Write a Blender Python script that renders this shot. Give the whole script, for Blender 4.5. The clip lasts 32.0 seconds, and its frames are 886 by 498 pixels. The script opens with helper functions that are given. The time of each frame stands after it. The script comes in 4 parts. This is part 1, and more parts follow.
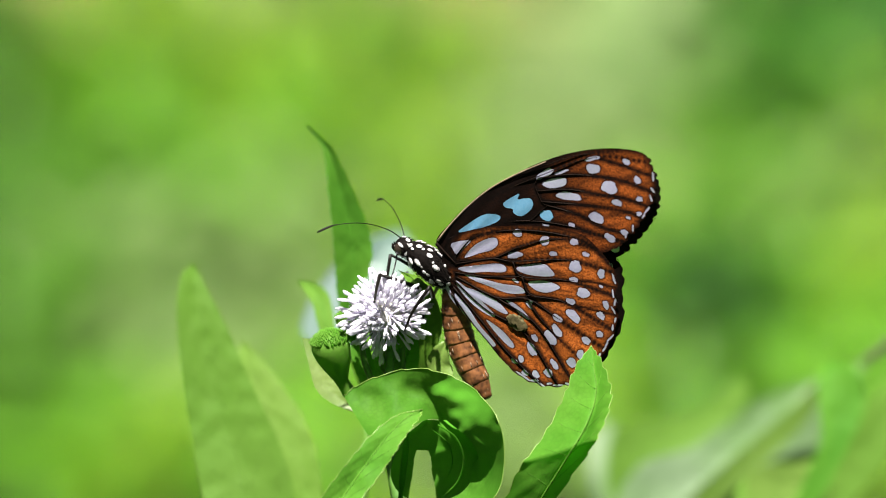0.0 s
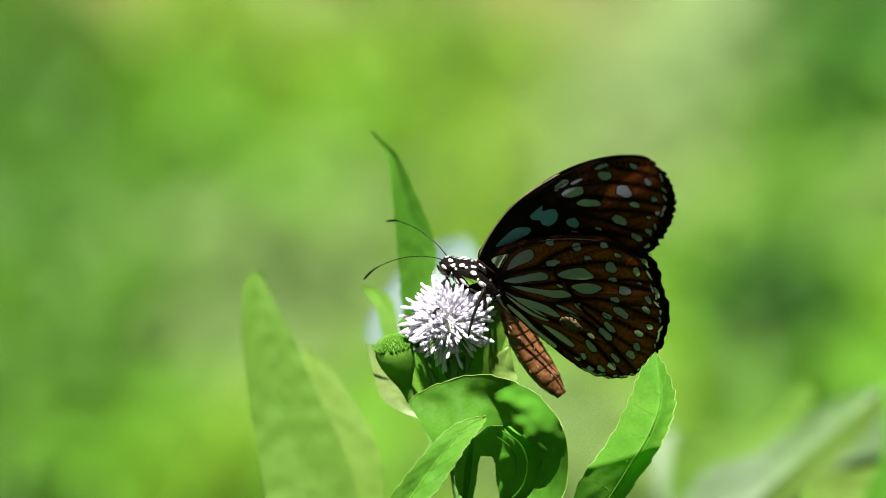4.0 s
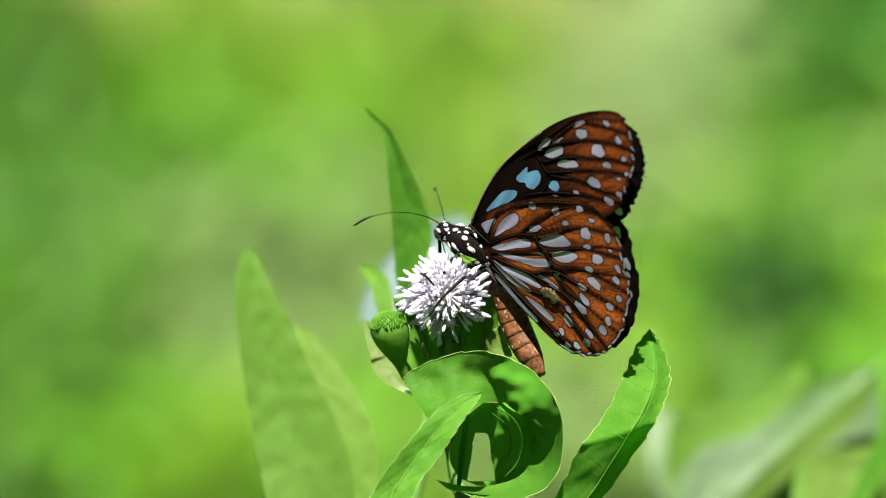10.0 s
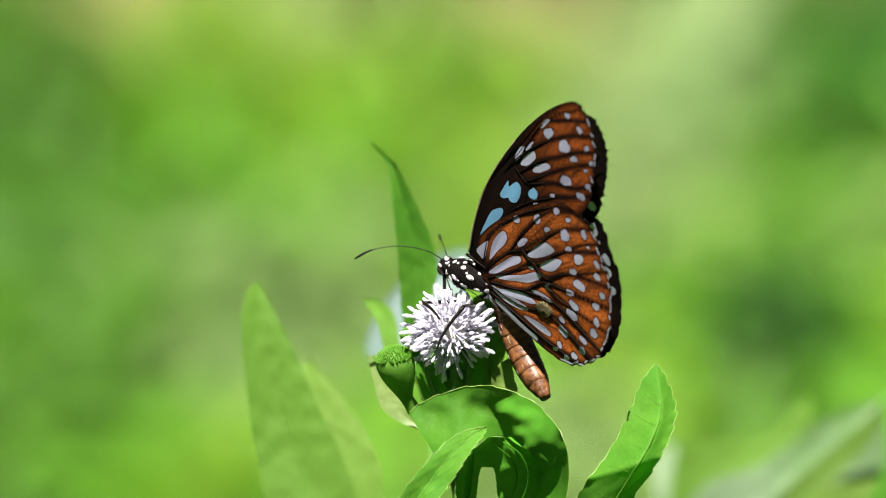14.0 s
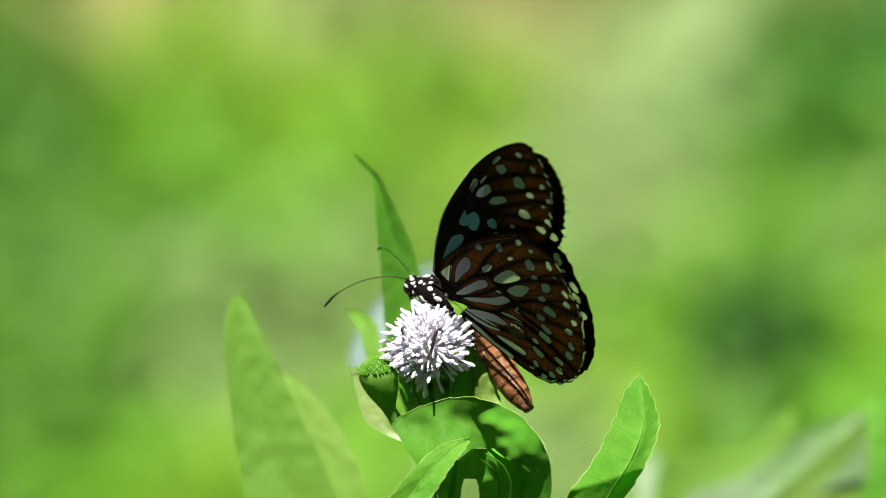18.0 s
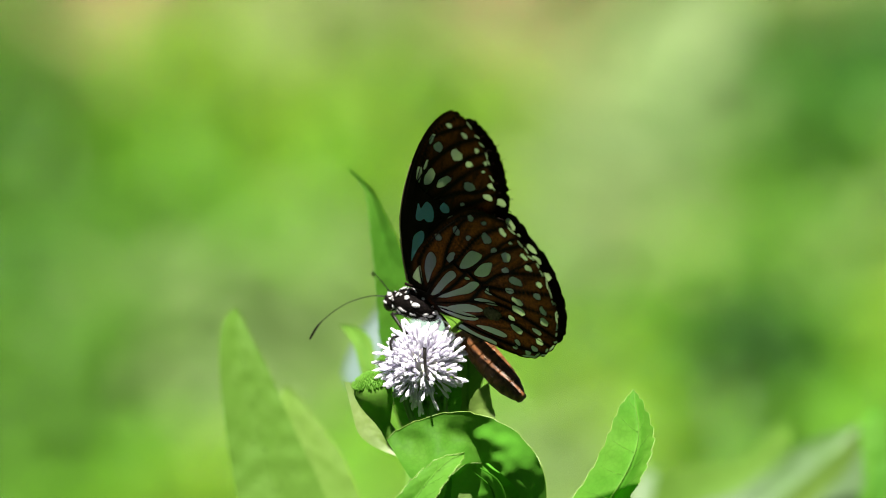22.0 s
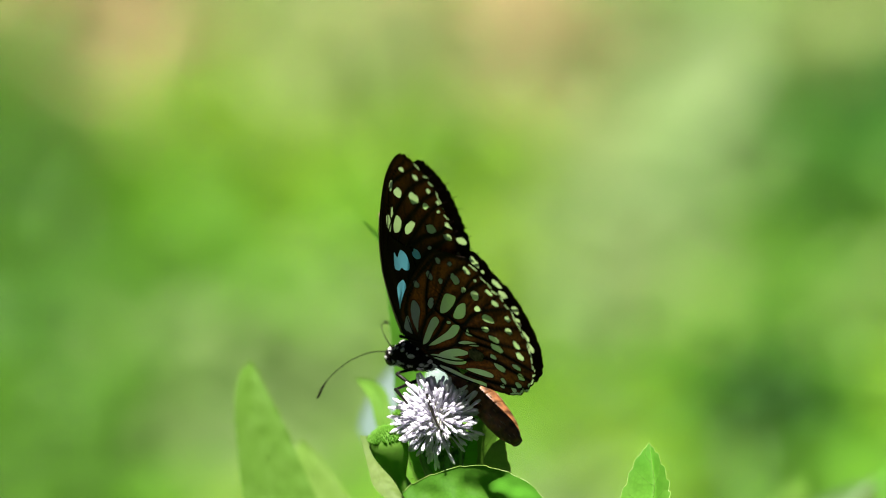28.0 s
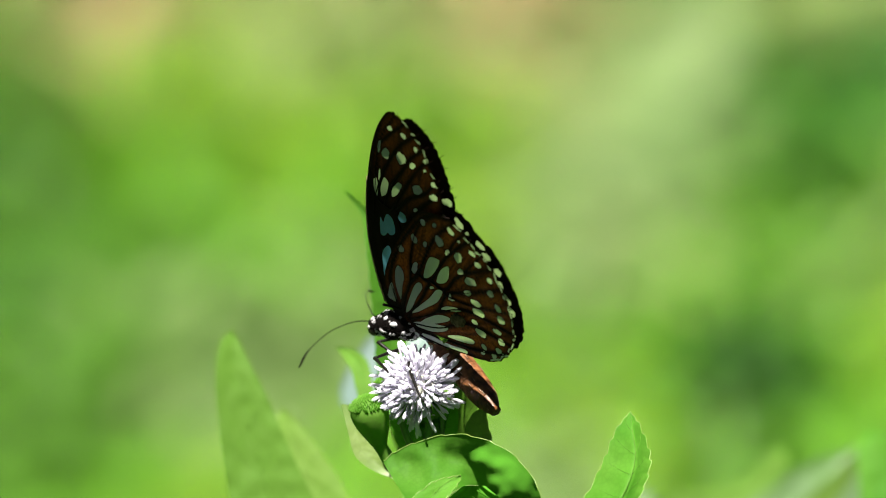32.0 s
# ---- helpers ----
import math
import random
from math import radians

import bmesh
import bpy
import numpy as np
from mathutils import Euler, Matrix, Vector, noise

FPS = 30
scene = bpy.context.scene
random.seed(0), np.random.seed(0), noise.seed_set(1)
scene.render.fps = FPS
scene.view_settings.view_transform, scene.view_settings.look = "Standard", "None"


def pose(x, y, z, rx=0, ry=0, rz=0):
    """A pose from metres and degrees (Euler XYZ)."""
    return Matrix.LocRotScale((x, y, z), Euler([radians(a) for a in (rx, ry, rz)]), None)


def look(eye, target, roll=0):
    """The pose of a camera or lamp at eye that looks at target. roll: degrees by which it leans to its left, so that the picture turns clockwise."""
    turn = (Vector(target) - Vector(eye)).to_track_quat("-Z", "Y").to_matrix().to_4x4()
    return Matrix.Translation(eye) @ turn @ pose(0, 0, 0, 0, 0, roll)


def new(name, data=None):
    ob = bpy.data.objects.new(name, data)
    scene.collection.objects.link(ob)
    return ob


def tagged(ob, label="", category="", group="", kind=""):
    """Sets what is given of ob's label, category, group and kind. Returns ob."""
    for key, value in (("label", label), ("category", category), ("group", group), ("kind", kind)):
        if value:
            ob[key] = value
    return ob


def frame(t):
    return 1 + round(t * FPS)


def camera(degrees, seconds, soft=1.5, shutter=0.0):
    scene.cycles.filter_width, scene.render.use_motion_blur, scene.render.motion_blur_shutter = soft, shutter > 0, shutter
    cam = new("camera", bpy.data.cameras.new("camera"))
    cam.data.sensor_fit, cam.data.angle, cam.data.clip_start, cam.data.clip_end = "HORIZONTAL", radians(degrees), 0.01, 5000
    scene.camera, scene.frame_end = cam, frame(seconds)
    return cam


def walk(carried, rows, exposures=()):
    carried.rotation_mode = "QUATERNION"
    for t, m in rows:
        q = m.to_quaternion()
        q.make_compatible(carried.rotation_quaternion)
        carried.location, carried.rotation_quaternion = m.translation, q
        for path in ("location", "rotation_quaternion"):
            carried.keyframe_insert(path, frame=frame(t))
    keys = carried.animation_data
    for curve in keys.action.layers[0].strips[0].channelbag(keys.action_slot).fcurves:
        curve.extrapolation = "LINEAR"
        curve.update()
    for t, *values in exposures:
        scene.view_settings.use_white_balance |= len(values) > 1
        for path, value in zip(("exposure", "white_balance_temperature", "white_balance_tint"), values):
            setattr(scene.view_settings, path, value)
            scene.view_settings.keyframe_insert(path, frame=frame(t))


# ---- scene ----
# The camera stands behind a long lens, 1.3 m from a flower head, and is swung by hand.
DEG = 8.0
DIST = 1.3
TILT = radians(12)
cam = camera(DEG, 32.0, soft=1.0)
cam.data.dof.use_dof = True
cam.data.dof.focus_distance = DIST - 0.006
cam.data.dof.aperture_fstop = 9.0
cam.data.dof.aperture_blades = 0

# Right, up and forward of the view at the start, and the point on the flower plane that it looks at.
AX = Vector((1, 0, 0))
UP = Vector((0, math.sin(TILT), math.cos(TILT)))
FW = Vector((0, math.cos(TILT), -math.sin(TILT)))
MID = Vector((0, 0, 0.9))
EYE = MID - FW * DIST


def spot(x, z, d=0.0):
    """A place given in millimetres on the flower plane (x right, z up), set back by d mm along the line of sight."""
    k = 1 + d / (DIST * 1000)
    return MID + (AX * (x * k) + UP * (z * k) + FW * d) / 1000


# seconds, turn to the left and upward tilt in degrees, drop in millimetres
VIEW = [
    (0, 0.000, 0.000, 0.0),
    (0.5, 0.063, -0.196, 0.0),
    (1, -0.055, -0.423, 0.0),
    (1.5, -0.180, -0.133, 0.0),
    (2, -0.062, -0.297, 0.0),
    (2.5, 0.227, -0.141, 0.0),
    (3, 0.212, -0.031, 0.0),
    (3.5, 0.423, 0.156, 0.0),
    (4, 0.579, 0.055, 0.0),
    (4.5, 0.383, -0.423, 0.0),
    (6.5, 0.329, -0.438, 0.0),
    (7, 0.407, -0.383, 0.0),
    (7.5, 0.360, 0.122, 1.0),
    (8, 0.540, 0.346, 2.0),
    (8.5, 0.791, 0.422, 3.0),
    (9, 0.501, 0.207, 4.0),
    (9.5, 0.602, 0.098, 4.0),
    (10, 0.532, 0.020, 4.0),
    (10.5, 0.524, -0.051, 4.0),
    (11, 0.524, 0.020, 4.0),
    (11.5, 0.399, -0.105, 4.0),
    (12, 0.454, -0.199, 4.0),
    (12.5, 0.430, 0.043, 4.0),
    (13, 0.493, 0.122, 4.0),
    (13.5, 0.571, 0.333, 4.0),
    (15.5, 0.595, 0.317, 4.0),
    (16, 0.540, 0.427, 4.0),
    (16.5, 0.493, 0.481, 4.0),
    (17, 0.446, 0.403, 4.0),
    (17.5, 0.360, 0.419, 4.0),
    (18, 0.430, 0.434, 4.0),
    (18.5, 0.446, 0.497, 4.0),
    (19, 0.587, 0.349, 4.0),
    (19.5, 0.618, 0.294, 4.0),
    (20, 0.517, 0.325, 4.0),
    (20.5, 0.446, 0.239, 4.0),
    (21, 0.517, 0.270, 4.0),
    (21.5, 0.462, 0.349, 4.0),
    (22, 0.383, 0.568, 4.0),
    (22.5, 0.337, 0.716, 4.0),
    (23, 0.423, 0.771, 4.0),
    (23.5, 0.360, 0.873, 4.0),
    (24, 0.415, 0.873, 4.0),
    (24.5, 0.470, 0.810, 4.0),
    (25, 0.438, 0.685, 4.0),
    (25.5, 0.407, 0.873, 4.0),
    (27.5, 0.423, 1.006, 4.0),
    (28, 0.524, 1.053, 4.0),
    (28.5, 0.587, 0.912, 4.0),
    (29, 0.602, 0.716, 4.0),
    (29.5, 0.618, 0.568, 4.0),
    (30, 0.321, 0.755, 4.0),
    (30.5, 0.352, 0.755, 4.0),
    (31, 0.383, 0.693, 4.0),
    (31.5, 0.305, 0.724, 4.0),
    (32, 0.352, 0.771, 4.0),
]
walk(cam, [(t, Matrix.Translation(EYE - UP * drop / 1000) @ look(EYE, MID).to_3x3().to_4x4() @ pose(0, 0, 0, up, left, 0))
           for t, left, up, drop in VIEW], [(0, 2.34), (32, 2.34)])

# ---- light ----
SUN = (-AX * 0.08 + UP * 1.0 - FW * 0.60).normalized()
world = bpy.data.worlds.new("sky")
scene.world = world
world.use_nodes = True
wn = world.node_tree.nodes
sky = wn.new("ShaderNodeTexSky")
sky.sky_type = "NISHITA"
sky.sun_disc = False
sky.sun_elevation = math.asin(SUN.z)
sky.sun_rotation = math.atan2(SUN.x, SUN.y)
wn["Background"].inputs["Strength"].default_value = 0.0030
world.node_tree.links.new(sky.outputs[0], wn["Background"].inputs["Color"])
sun = new("sun", bpy.data.lights.new("sun", "SUN"))
sun.data.energy = 5.0
sun.data.angle = radians(0.55)
sun.data.color = (1.0, 0.95, 0.86)
sun.matrix_world = look(MID + SUN * 8, MID)


# ---- materials ----
def shader(name):
    m = bpy.data.materials.new(name)
    m.use_nodes = True
    return m, m.node_tree.nodes, m.node_tree.links


def tex_noise(n, l, scale, detail=3.0, coords="Object"):
    c = n.new("ShaderNodeTexCoord")
    t = n.new("ShaderNodeTexNoise")
    t.inputs["Scale"].default_value = scale
    t.inputs["Detail"].default_value = detail
    l.new(c.outputs[coords], t.inputs["Vector"])
    return t.outputs["Fac"]


def ramp(n, l, fac, a, b, lo=0.35, hi=0.65):
    r = n.new("ShaderNodeValToRGB")
    r.color_ramp.elements[0].position, r.color_ramp.elements[1].position = lo, hi
    r.color_ramp.elements[0].color, r.color_ramp.elements[1].color = (*a, 1), (*b, 1)
    l.new(fac, r.inputs["Fac"])
    return r.outputs["Color"]


def blend(n, l, fac, a, b, how="MIX"):
    m = n.new("ShaderNodeMix")
    m.data_type, m.blend_type = "RGBA", how
    for socket, v in ((m.inputs[0], fac), (m.inputs[6], a), (m.inputs[7], b)):
        if isinstance(v, (int, float)):
            socket.default_value = v
        elif isinstance(v, tuple):
            socket.default_value = (*v, 1)
        else:
            l.new(v, socket)
    return m.outputs[2]


def finish(m, n, l, colour, rough, thin=0.0, through_colour=None, bump=None, depth=0.1, spec=0.5, dist=0.0002):
    p = n["Principled BSDF"]
    p.inputs["Roughness"].default_value = rough
    p.inputs["Specular IOR Level"].default_value = spec
    if isinstance(colour, tuple):
        p.inputs["Base Color"].default_value = (*colour, 1)
    else:
        l.new(colour, p.inputs["Base Color"])
    if bump is not None:
        b = n.new("ShaderNodeBump")
        b.inputs["Strength"].default_value = depth
        b.inputs["Distance"].default_value = dist
        l.new(bump, b.inputs["Height"])
        l.new(b.outputs[0], p.inputs["Normal"])
    if thin:
        t = n.new("ShaderNodeBsdfTranslucent")
        tc = through_colour if through_colour is not None else colour
        if isinstance(tc, tuple):
            t.inputs["Color"].default_value = (*tc, 1)
        else:
            l.new(tc, t.inputs["Color"])
        mix = n.new("ShaderNodeMixShader")
        mix.inputs[0].default_value = thin
        l.new(p.outputs[0], mix.inputs[1])
        l.new(t.outputs[0], mix.inputs[2])
        l.new(mix.outputs[0], n["Material Output"].inputs["Surface"])
    return m


def leaf_material(name, dark, light, glow, rough=0.42, thin=0.38, scale=60.0, spec=0.5):
    m, n, l = shader(name)
    broad = tex_noise(n, l, scale, 2)
    fine = tex_noise(n, l, scale * 14, 4)
    rnd = n.new("ShaderNodeObjectInfo").outputs["Random"]
    c = ramp(n, l, broad, dark, light)
    c = blend(n, l, ramp(n, l, fine, (0, 0, 0), (0.35, 0.35, 0.35), 0.4, 0.7), c, light)
    at = n.new("ShaderNodeTexCoord")
    cells = n.new("ShaderNodeTexVoronoi")
    cells.feature = "DISTANCE_TO_EDGE"
    cells.inputs["Scale"].default_value = 850
    l.new(at.outputs["Object"], cells.inputs["Vector"])
    net = ramp(n, l, cells.outputs["Distance"], (0.84, 0.84, 0.84), (1, 1, 1), 0.0, 0.16)
    c = blend(n, l, 1.0, c, net, "MULTIPLY")
    hsv = n.new("ShaderNodeHueSaturation")
    v = n.new("ShaderNodeMapRange")
    v.inputs["To Min"].default_value, v.inputs["To Max"].default_value = 0.85, 1.15
    l.new(rnd, v.inputs["Value"])
    l.new(v.outputs[0], hsv.inputs["Value"])
    l.new(c, hsv.inputs["Color"])
    return finish(m, n, l, hsv.outputs[0], rough, thin, glow, blend(n, l, 0.3, tex_noise(n, l, scale * 4, 2), fine), 0.6, spec, 0.0003)


def plain(name, a, b, rough, scale=400.0, thin=0.0, glow=None, spec=0.5, depth=0.25):
    m, n, l = shader(name)
    f = tex_noise(n, l, scale, 4)
    return finish(m, n, l, ramp(n, l, f, a, b), rough, thin, glow, f, depth, spec)


LEAF = leaf_material("fresh_leaf", (0.048, 0.155, 0.013), (0.076, 0.196, 0.020), (0.115, 0.38, 0.034), rough=0.6, thin=0.55, spec=0.07)
LEAF_BACK = leaf_material("soft_green_leaf", (0.066, 0.146, 0.017), (0.080, 0.160, 0.024), (0.14, 0.30, 0.034), rough=0.6, spec=0.05, scale=22)
LEAF_SOFT = leaf_material("pale_yellow_green_leaf", (0.068, 0.136, 0.018), (0.092, 0.156, 0.030), (0.14, 0.28, 0.034), rough=0.6, spec=0.05, scale=22)
LEAF_PALE = leaf_material("lime_leaf", (0.10, 0.18, 0.028), (0.145, 0.215, 0.045), (0.184, 0.276, 0.046), rough=0.5)
RIB = plain("leaf_rib", (0.042, 0.120, 0.010), (0.056, 0.142, 0.013), 0.7, spec=0.1)
RIM = plain("lime_leaf_rim", (0.10, 0.19, 0.022), (0.135, 0.215, 0.036), 0.5)
STEM = plain("green_stem", (0.042, 0.112, 0.015), (0.07, 0.15, 0.025), 0.5)
BUD = plain("green_bud", (0.068, 0.165, 0.018), (0.110, 0.220, 0.034), 0.6, thin=0.5, glow=(0.22, 0.50, 0.06), spec=0.1)
PETAL = plain("white_floret", (0.62, 0.60, 0.67), (0.70, 0.68, 0.75), 0.55, 900, 0.5, (0.76, 0.74, 0.82), spec=0.2)
PETAL_CORE = plain("cream_floret_throat", (0.50, 0.50, 0.42), (0.58, 0.575, 0.50), 0.6)
BLACK = plain("black_fur", (0.0018, 0.0015, 0.0015), (0.006, 0.0045, 0.0039), 0.7, 2500, spec=0.03)
HORN = plain("black_horn", (0.002, 0.0016, 0.0014), (0.006, 0.005, 0.004), 0.4, 1500, spec=0.1)
WHITE_SCALE = plain("white_scales", (0.30, 0.29, 0.30), (0.37, 0.36, 0.37), 0.7, 3000)
VEIN = plain("black_vein", (0.003, 0.002, 0.0017), (0.009, 0.005, 0.0035), 0.6, 1500, spec=0.03)
EYE_MAT = plain("dark_compound_eye", (0.012, 0.008, 0.007), (0.03, 0.02, 0.015), 0.25, 6000)
AMBER = plain("orange_brown_scales", (0.030, 0.0120, 0.005), (0.150, 0.060, 0.0220), 0.42, 620, depth=0.8, spec=0.25)
AMBER_PALE = plain("pale_scale_fringe", (0.14, 0.09, 0.055), (0.22, 0.16, 0.11), 0.7, 1500)
POUCH = plain("grey_green_pouch", (0.030, 0.027, 0.012), (0.085, 0.070, 0.036), 0.8, 1200, spec=0.03)
SPOT_WHITE = plain("pearly_wing_window", (0.40, 0.395, 0.57), (0.50, 0.495, 0.69), 0.5, 2200, 0.58, (0.54, 0.80, 0.30))
SPOT_BLUE = plain("sky_blue_wing_window", (0.11, 0.30, 0.50), (0.18, 0.38, 0.56), 0.5, 2200, 0.45, (0.20, 0.66, 0.80))


def wing_scales(name, lo, hi, cloudy, dusk, inner, outer, glow):
    """Scales that darken along the veins, round the windows and at the border (pigment), and towards the root (inner to outer, in metres)."""
    m, n, l = shader(name)
    grain = tex_noise(n, l, 2600, 4)
    cloud = tex_noise(n, l, 160, 3)
    c = ramp(n, l, grain, lo, hi, 0.3, 0.7)
    c = blend(n, l, ramp(n, l, cloud, (0, 0, 0), (0.4, 0.4, 0.4), 0.42, 0.72), c, cloudy)
    at = n.new("ShaderNodeTexCoord")
    xyz = n.new("ShaderNodeSeparateXYZ")
    l.new(at.outputs["Object"], xyz.inputs[0])
    wob = n.new("ShaderNodeMath")
    wob.operation = "MULTIPLY_ADD"
    l.new(cloud, wob.inputs[0])
    wob.inputs[1].default_value = 0.012
    l.new(xyz.outputs[0], wob.inputs[2])
    near = n.new("ShaderNodeMapRange")
    near.interpolation_type = "SMOOTHSTEP"
    near.inputs["From Min"].default_value, near.inputs["From Max"].default_value = inner + 0.006, outer + 0.006
    near.inputs["To Min"].default_value, near.inputs["To Max"].default_value = 0.985, 0.0
    l.new(wob.outputs[0], near.inputs["Value"])
    c = blend(n, l, near.outputs[0], c, dusk)
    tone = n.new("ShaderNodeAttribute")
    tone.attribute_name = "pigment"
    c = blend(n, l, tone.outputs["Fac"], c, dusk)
    return finish(m, n, l, c, 0.6, 0.01, glow, grain, 0.45, 0.03)


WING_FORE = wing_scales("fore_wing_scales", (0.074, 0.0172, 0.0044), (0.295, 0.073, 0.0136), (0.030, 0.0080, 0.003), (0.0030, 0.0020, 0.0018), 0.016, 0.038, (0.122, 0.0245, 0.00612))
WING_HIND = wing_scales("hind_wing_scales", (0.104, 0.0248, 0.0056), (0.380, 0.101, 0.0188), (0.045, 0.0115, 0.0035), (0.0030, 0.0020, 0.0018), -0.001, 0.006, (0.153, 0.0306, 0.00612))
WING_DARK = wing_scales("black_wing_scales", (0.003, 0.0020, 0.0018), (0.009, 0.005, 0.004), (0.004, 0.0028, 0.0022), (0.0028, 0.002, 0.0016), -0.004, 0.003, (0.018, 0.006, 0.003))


# ---- mesh helpers ----
def mesh_object(name, verts, faces, material, parent=None, label="", smooth=True):
    me = bpy.data.meshes.new(name)
    me.from_pydata([tuple(v) for v in verts], [], faces)
    for m in (material if isinstance(material, (list, tuple)) else [material]):
        me.materials.append(m)
    if smooth:
        me.polygons.foreach_set("use_smooth", [True] * len(me.polygons))
    me.update()
    ob = new(name, me)
    if parent is not None:
        ob.parent = parent
    if label:
        ob["label"] = label
    return ob


def shared(name, me, parent, m, label=""):
    ob = new(name, me)
    ob.parent = parent
    ob.matrix_basis = m
    if label:
        ob["label"] = label
    return ob


def curve_points(pts, n):
    """n points along a smooth curve through the given ones (Catmull-Rom)."""
    p = [Vector(q) for q in pts]
    p = [p[0] * 2 - p[1]] + p + [p[-1] * 2 - p[-2]]
    out = []
    for i in range(n):
        s = i / (n - 1) * (len(p) - 3)
        k = min(int(s), len(p) - 4)
        u = s - k
        a, b, c, d = p[k:k + 4]
        out.append(0.5 * ((2 * b) + (c - a) * u + (2 * a - 5 * b + 4 * c - d) * u * u + (3 * b - a - 3 * c + d) * u ** 3))
    return out


def tube(pts, radii, sides=8, cap=True):
    """Vertices and faces of a tapered tube along points."""
    verts, faces = [], []
    n = len(pts)
    side = None
    for i, p in enumerate(pts):
        d = (pts[min(i + 1, n - 1)] - pts[max(i - 1, 0)]).normalized()
        if side is None:
            side = d.orthogonal().normalized()
        side = (side - d * side.dot(d)).normalized()
        other = d.cross(side)
        r = radii[i] if isinstance(radii, (list, tuple)) else radii
        for k in range(sides):
            a = 2 * math.pi * k / sides
            verts.append(p + (side * math.cos(a) + other * math.sin(a)) * r)
    for i in range(n - 1):
        for k in range(sides):
            a, b = i * sides + k, i * sides + (k + 1) % sides
            faces.append((a, b, b + sides, a + sides))
    if cap:
        faces.append(tuple(range(sides))[::-1])
        faces.append(tuple(range((n - 1) * sides, n * sides)))
    return verts, faces


def merge(pieces):
    verts, faces = [], []
    for v, f in pieces:
        k = len(verts)
        verts += v
        faces += [tuple(i + k for i in q) for q in f]
    return verts, faces


def ball(rx, ry, rz, rings=12, segs=18, bumps=0.0):
    verts, faces = [], []
    for i in range(rings + 1):
        a = math.pi * i / rings
        for k in range(segs):
            b = 2 * math.pi * k / segs
            v = Vector((math.sin(a) * math.cos(b), math.sin(a) * math.sin(b), math.cos(a)))
            w = 1 + bumps * noise.noise(v * 4)
            verts.append(Vector((v.x * rx * w, v.y * ry * w, v.z * rz * w)))
    for i in range(rings):
        for k in range(segs):
            a, b = i * segs + k, i * segs + (k + 1) % segs
            faces.append((a, a + segs, b + segs, b))
    return verts, faces


def flat2(text):
    return [tuple(float(q) for q in p.split(",")) for p in text.split()]

# ---- ground and the meadow behind ----
def ground_height(x, y):
    return 0.02 * noise.noise(Vector((x * 0.8, y * 0.8, 0)))


def build_ground():
    m, n, l = shader("meadow_ground")
    a = tex_noise(n, l, 1.6, 4)
    b = tex_noise(n, l, 30, 5)
    c = ramp(n, l, a, (0.010, 0.022, 0.006), (0.017, 0.034, 0.009), 0.35, 0.65)
    c = blend(n, l, ramp(n, l, b, (0, 0, 0), (0.8, 0.8, 0.8), 0.5, 0.7), c, (0.014, 0.018, 0.008))
    finish(m, n, l, c, 0.95, bump=b, depth=0.6, spec=0.05, dist=0.02)
    verts, faces, rings, segs = [Vector((0, 2, ground_height(0, 2)))], [], 40, 48
    for i in range(1, rings + 1):
        r = 0.25 * i + 1500 * (i / rings) ** 9
        for k in range(segs):
            t = 2 * math.pi * k / segs
            x, y = r * math.cos(t), 2 + r * math.sin(t)
            verts.append(Vector((x, y, ground_height(x, y) if r < 30 else 0.0)))
    for k in range(segs):
        faces.append((0, 1 + k, 1 + (k + 1) % segs))
    for i in range(rings - 1):
        for k in range(segs):
            a0, b0 = 1 + i * segs + k, 1 + i * segs + (k + 1) % segs
            faces.append((a0, a0 + segs, b0 + segs, b0))
    g = mesh_object("ground", verts, faces, m)
    tagged(g, "grassy green meadow soil reaching to the horizon", "ground", kind="structure")


build_ground()


def blade(base, way, length, width, bend, rnd):
    """One simple leaf of six faces: a pointed blade that arches over."""
    side = way.cross(Vector((0, 0, 1)))
    side = side.normalized() if side.length > 1e-4 else Vector((1, 0, 0))
    verts, faces = [], []
    for i, (s, w) in enumerate(((0, 0.12), (0.25, 0.8), (0.55, 1.0), (0.8, 0.62), (1, 0.03))):
        mid = base + way * (length * s) + Vector((0, 0, -bend * length * s * s))
        lift = Vector((0, 0, 0.12 * width * w))
        verts += [mid - side * width * w / 2 + lift, mid, mid + side * width * w / 2 + lift]
    for i in range(4):
        a = i * 3
        faces += [(a, a + 1, a + 4, a + 3), (a + 1, a + 2, a + 5, a + 4)]
    return verts, faces


def tint(name, rgb, thin=0.4, rough=0.5, spec=0.25):
    rgb = tuple(v * 0.46 for v in rgb)
    d = tuple(v * 0.75 for v in rgb)
    u = tuple(min(0.9, v * 1.25) for v in rgb)
    return leaf_material(name, d, u, tuple(min(0.9, v * 1.5) for v in rgb), rough, thin, 14.0, spec)


# Light and shade of the meadow are partly put into these leaf colours.
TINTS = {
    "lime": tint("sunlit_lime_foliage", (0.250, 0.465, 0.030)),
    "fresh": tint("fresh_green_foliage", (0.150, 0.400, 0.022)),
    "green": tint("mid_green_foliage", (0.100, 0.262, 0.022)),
    "deep": tint("shaded_deep_green_foliage", (0.054, 0.200, 0.022), 0.3),
    "shade": tint("shade_tinted_foliage", (0.022, 0.085, 0.012), 0.1, spec=0.05),
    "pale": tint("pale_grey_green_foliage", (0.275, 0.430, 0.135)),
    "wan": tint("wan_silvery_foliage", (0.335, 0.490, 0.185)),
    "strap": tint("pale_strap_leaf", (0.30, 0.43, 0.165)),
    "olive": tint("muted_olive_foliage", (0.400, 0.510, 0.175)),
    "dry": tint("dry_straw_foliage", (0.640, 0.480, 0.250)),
}


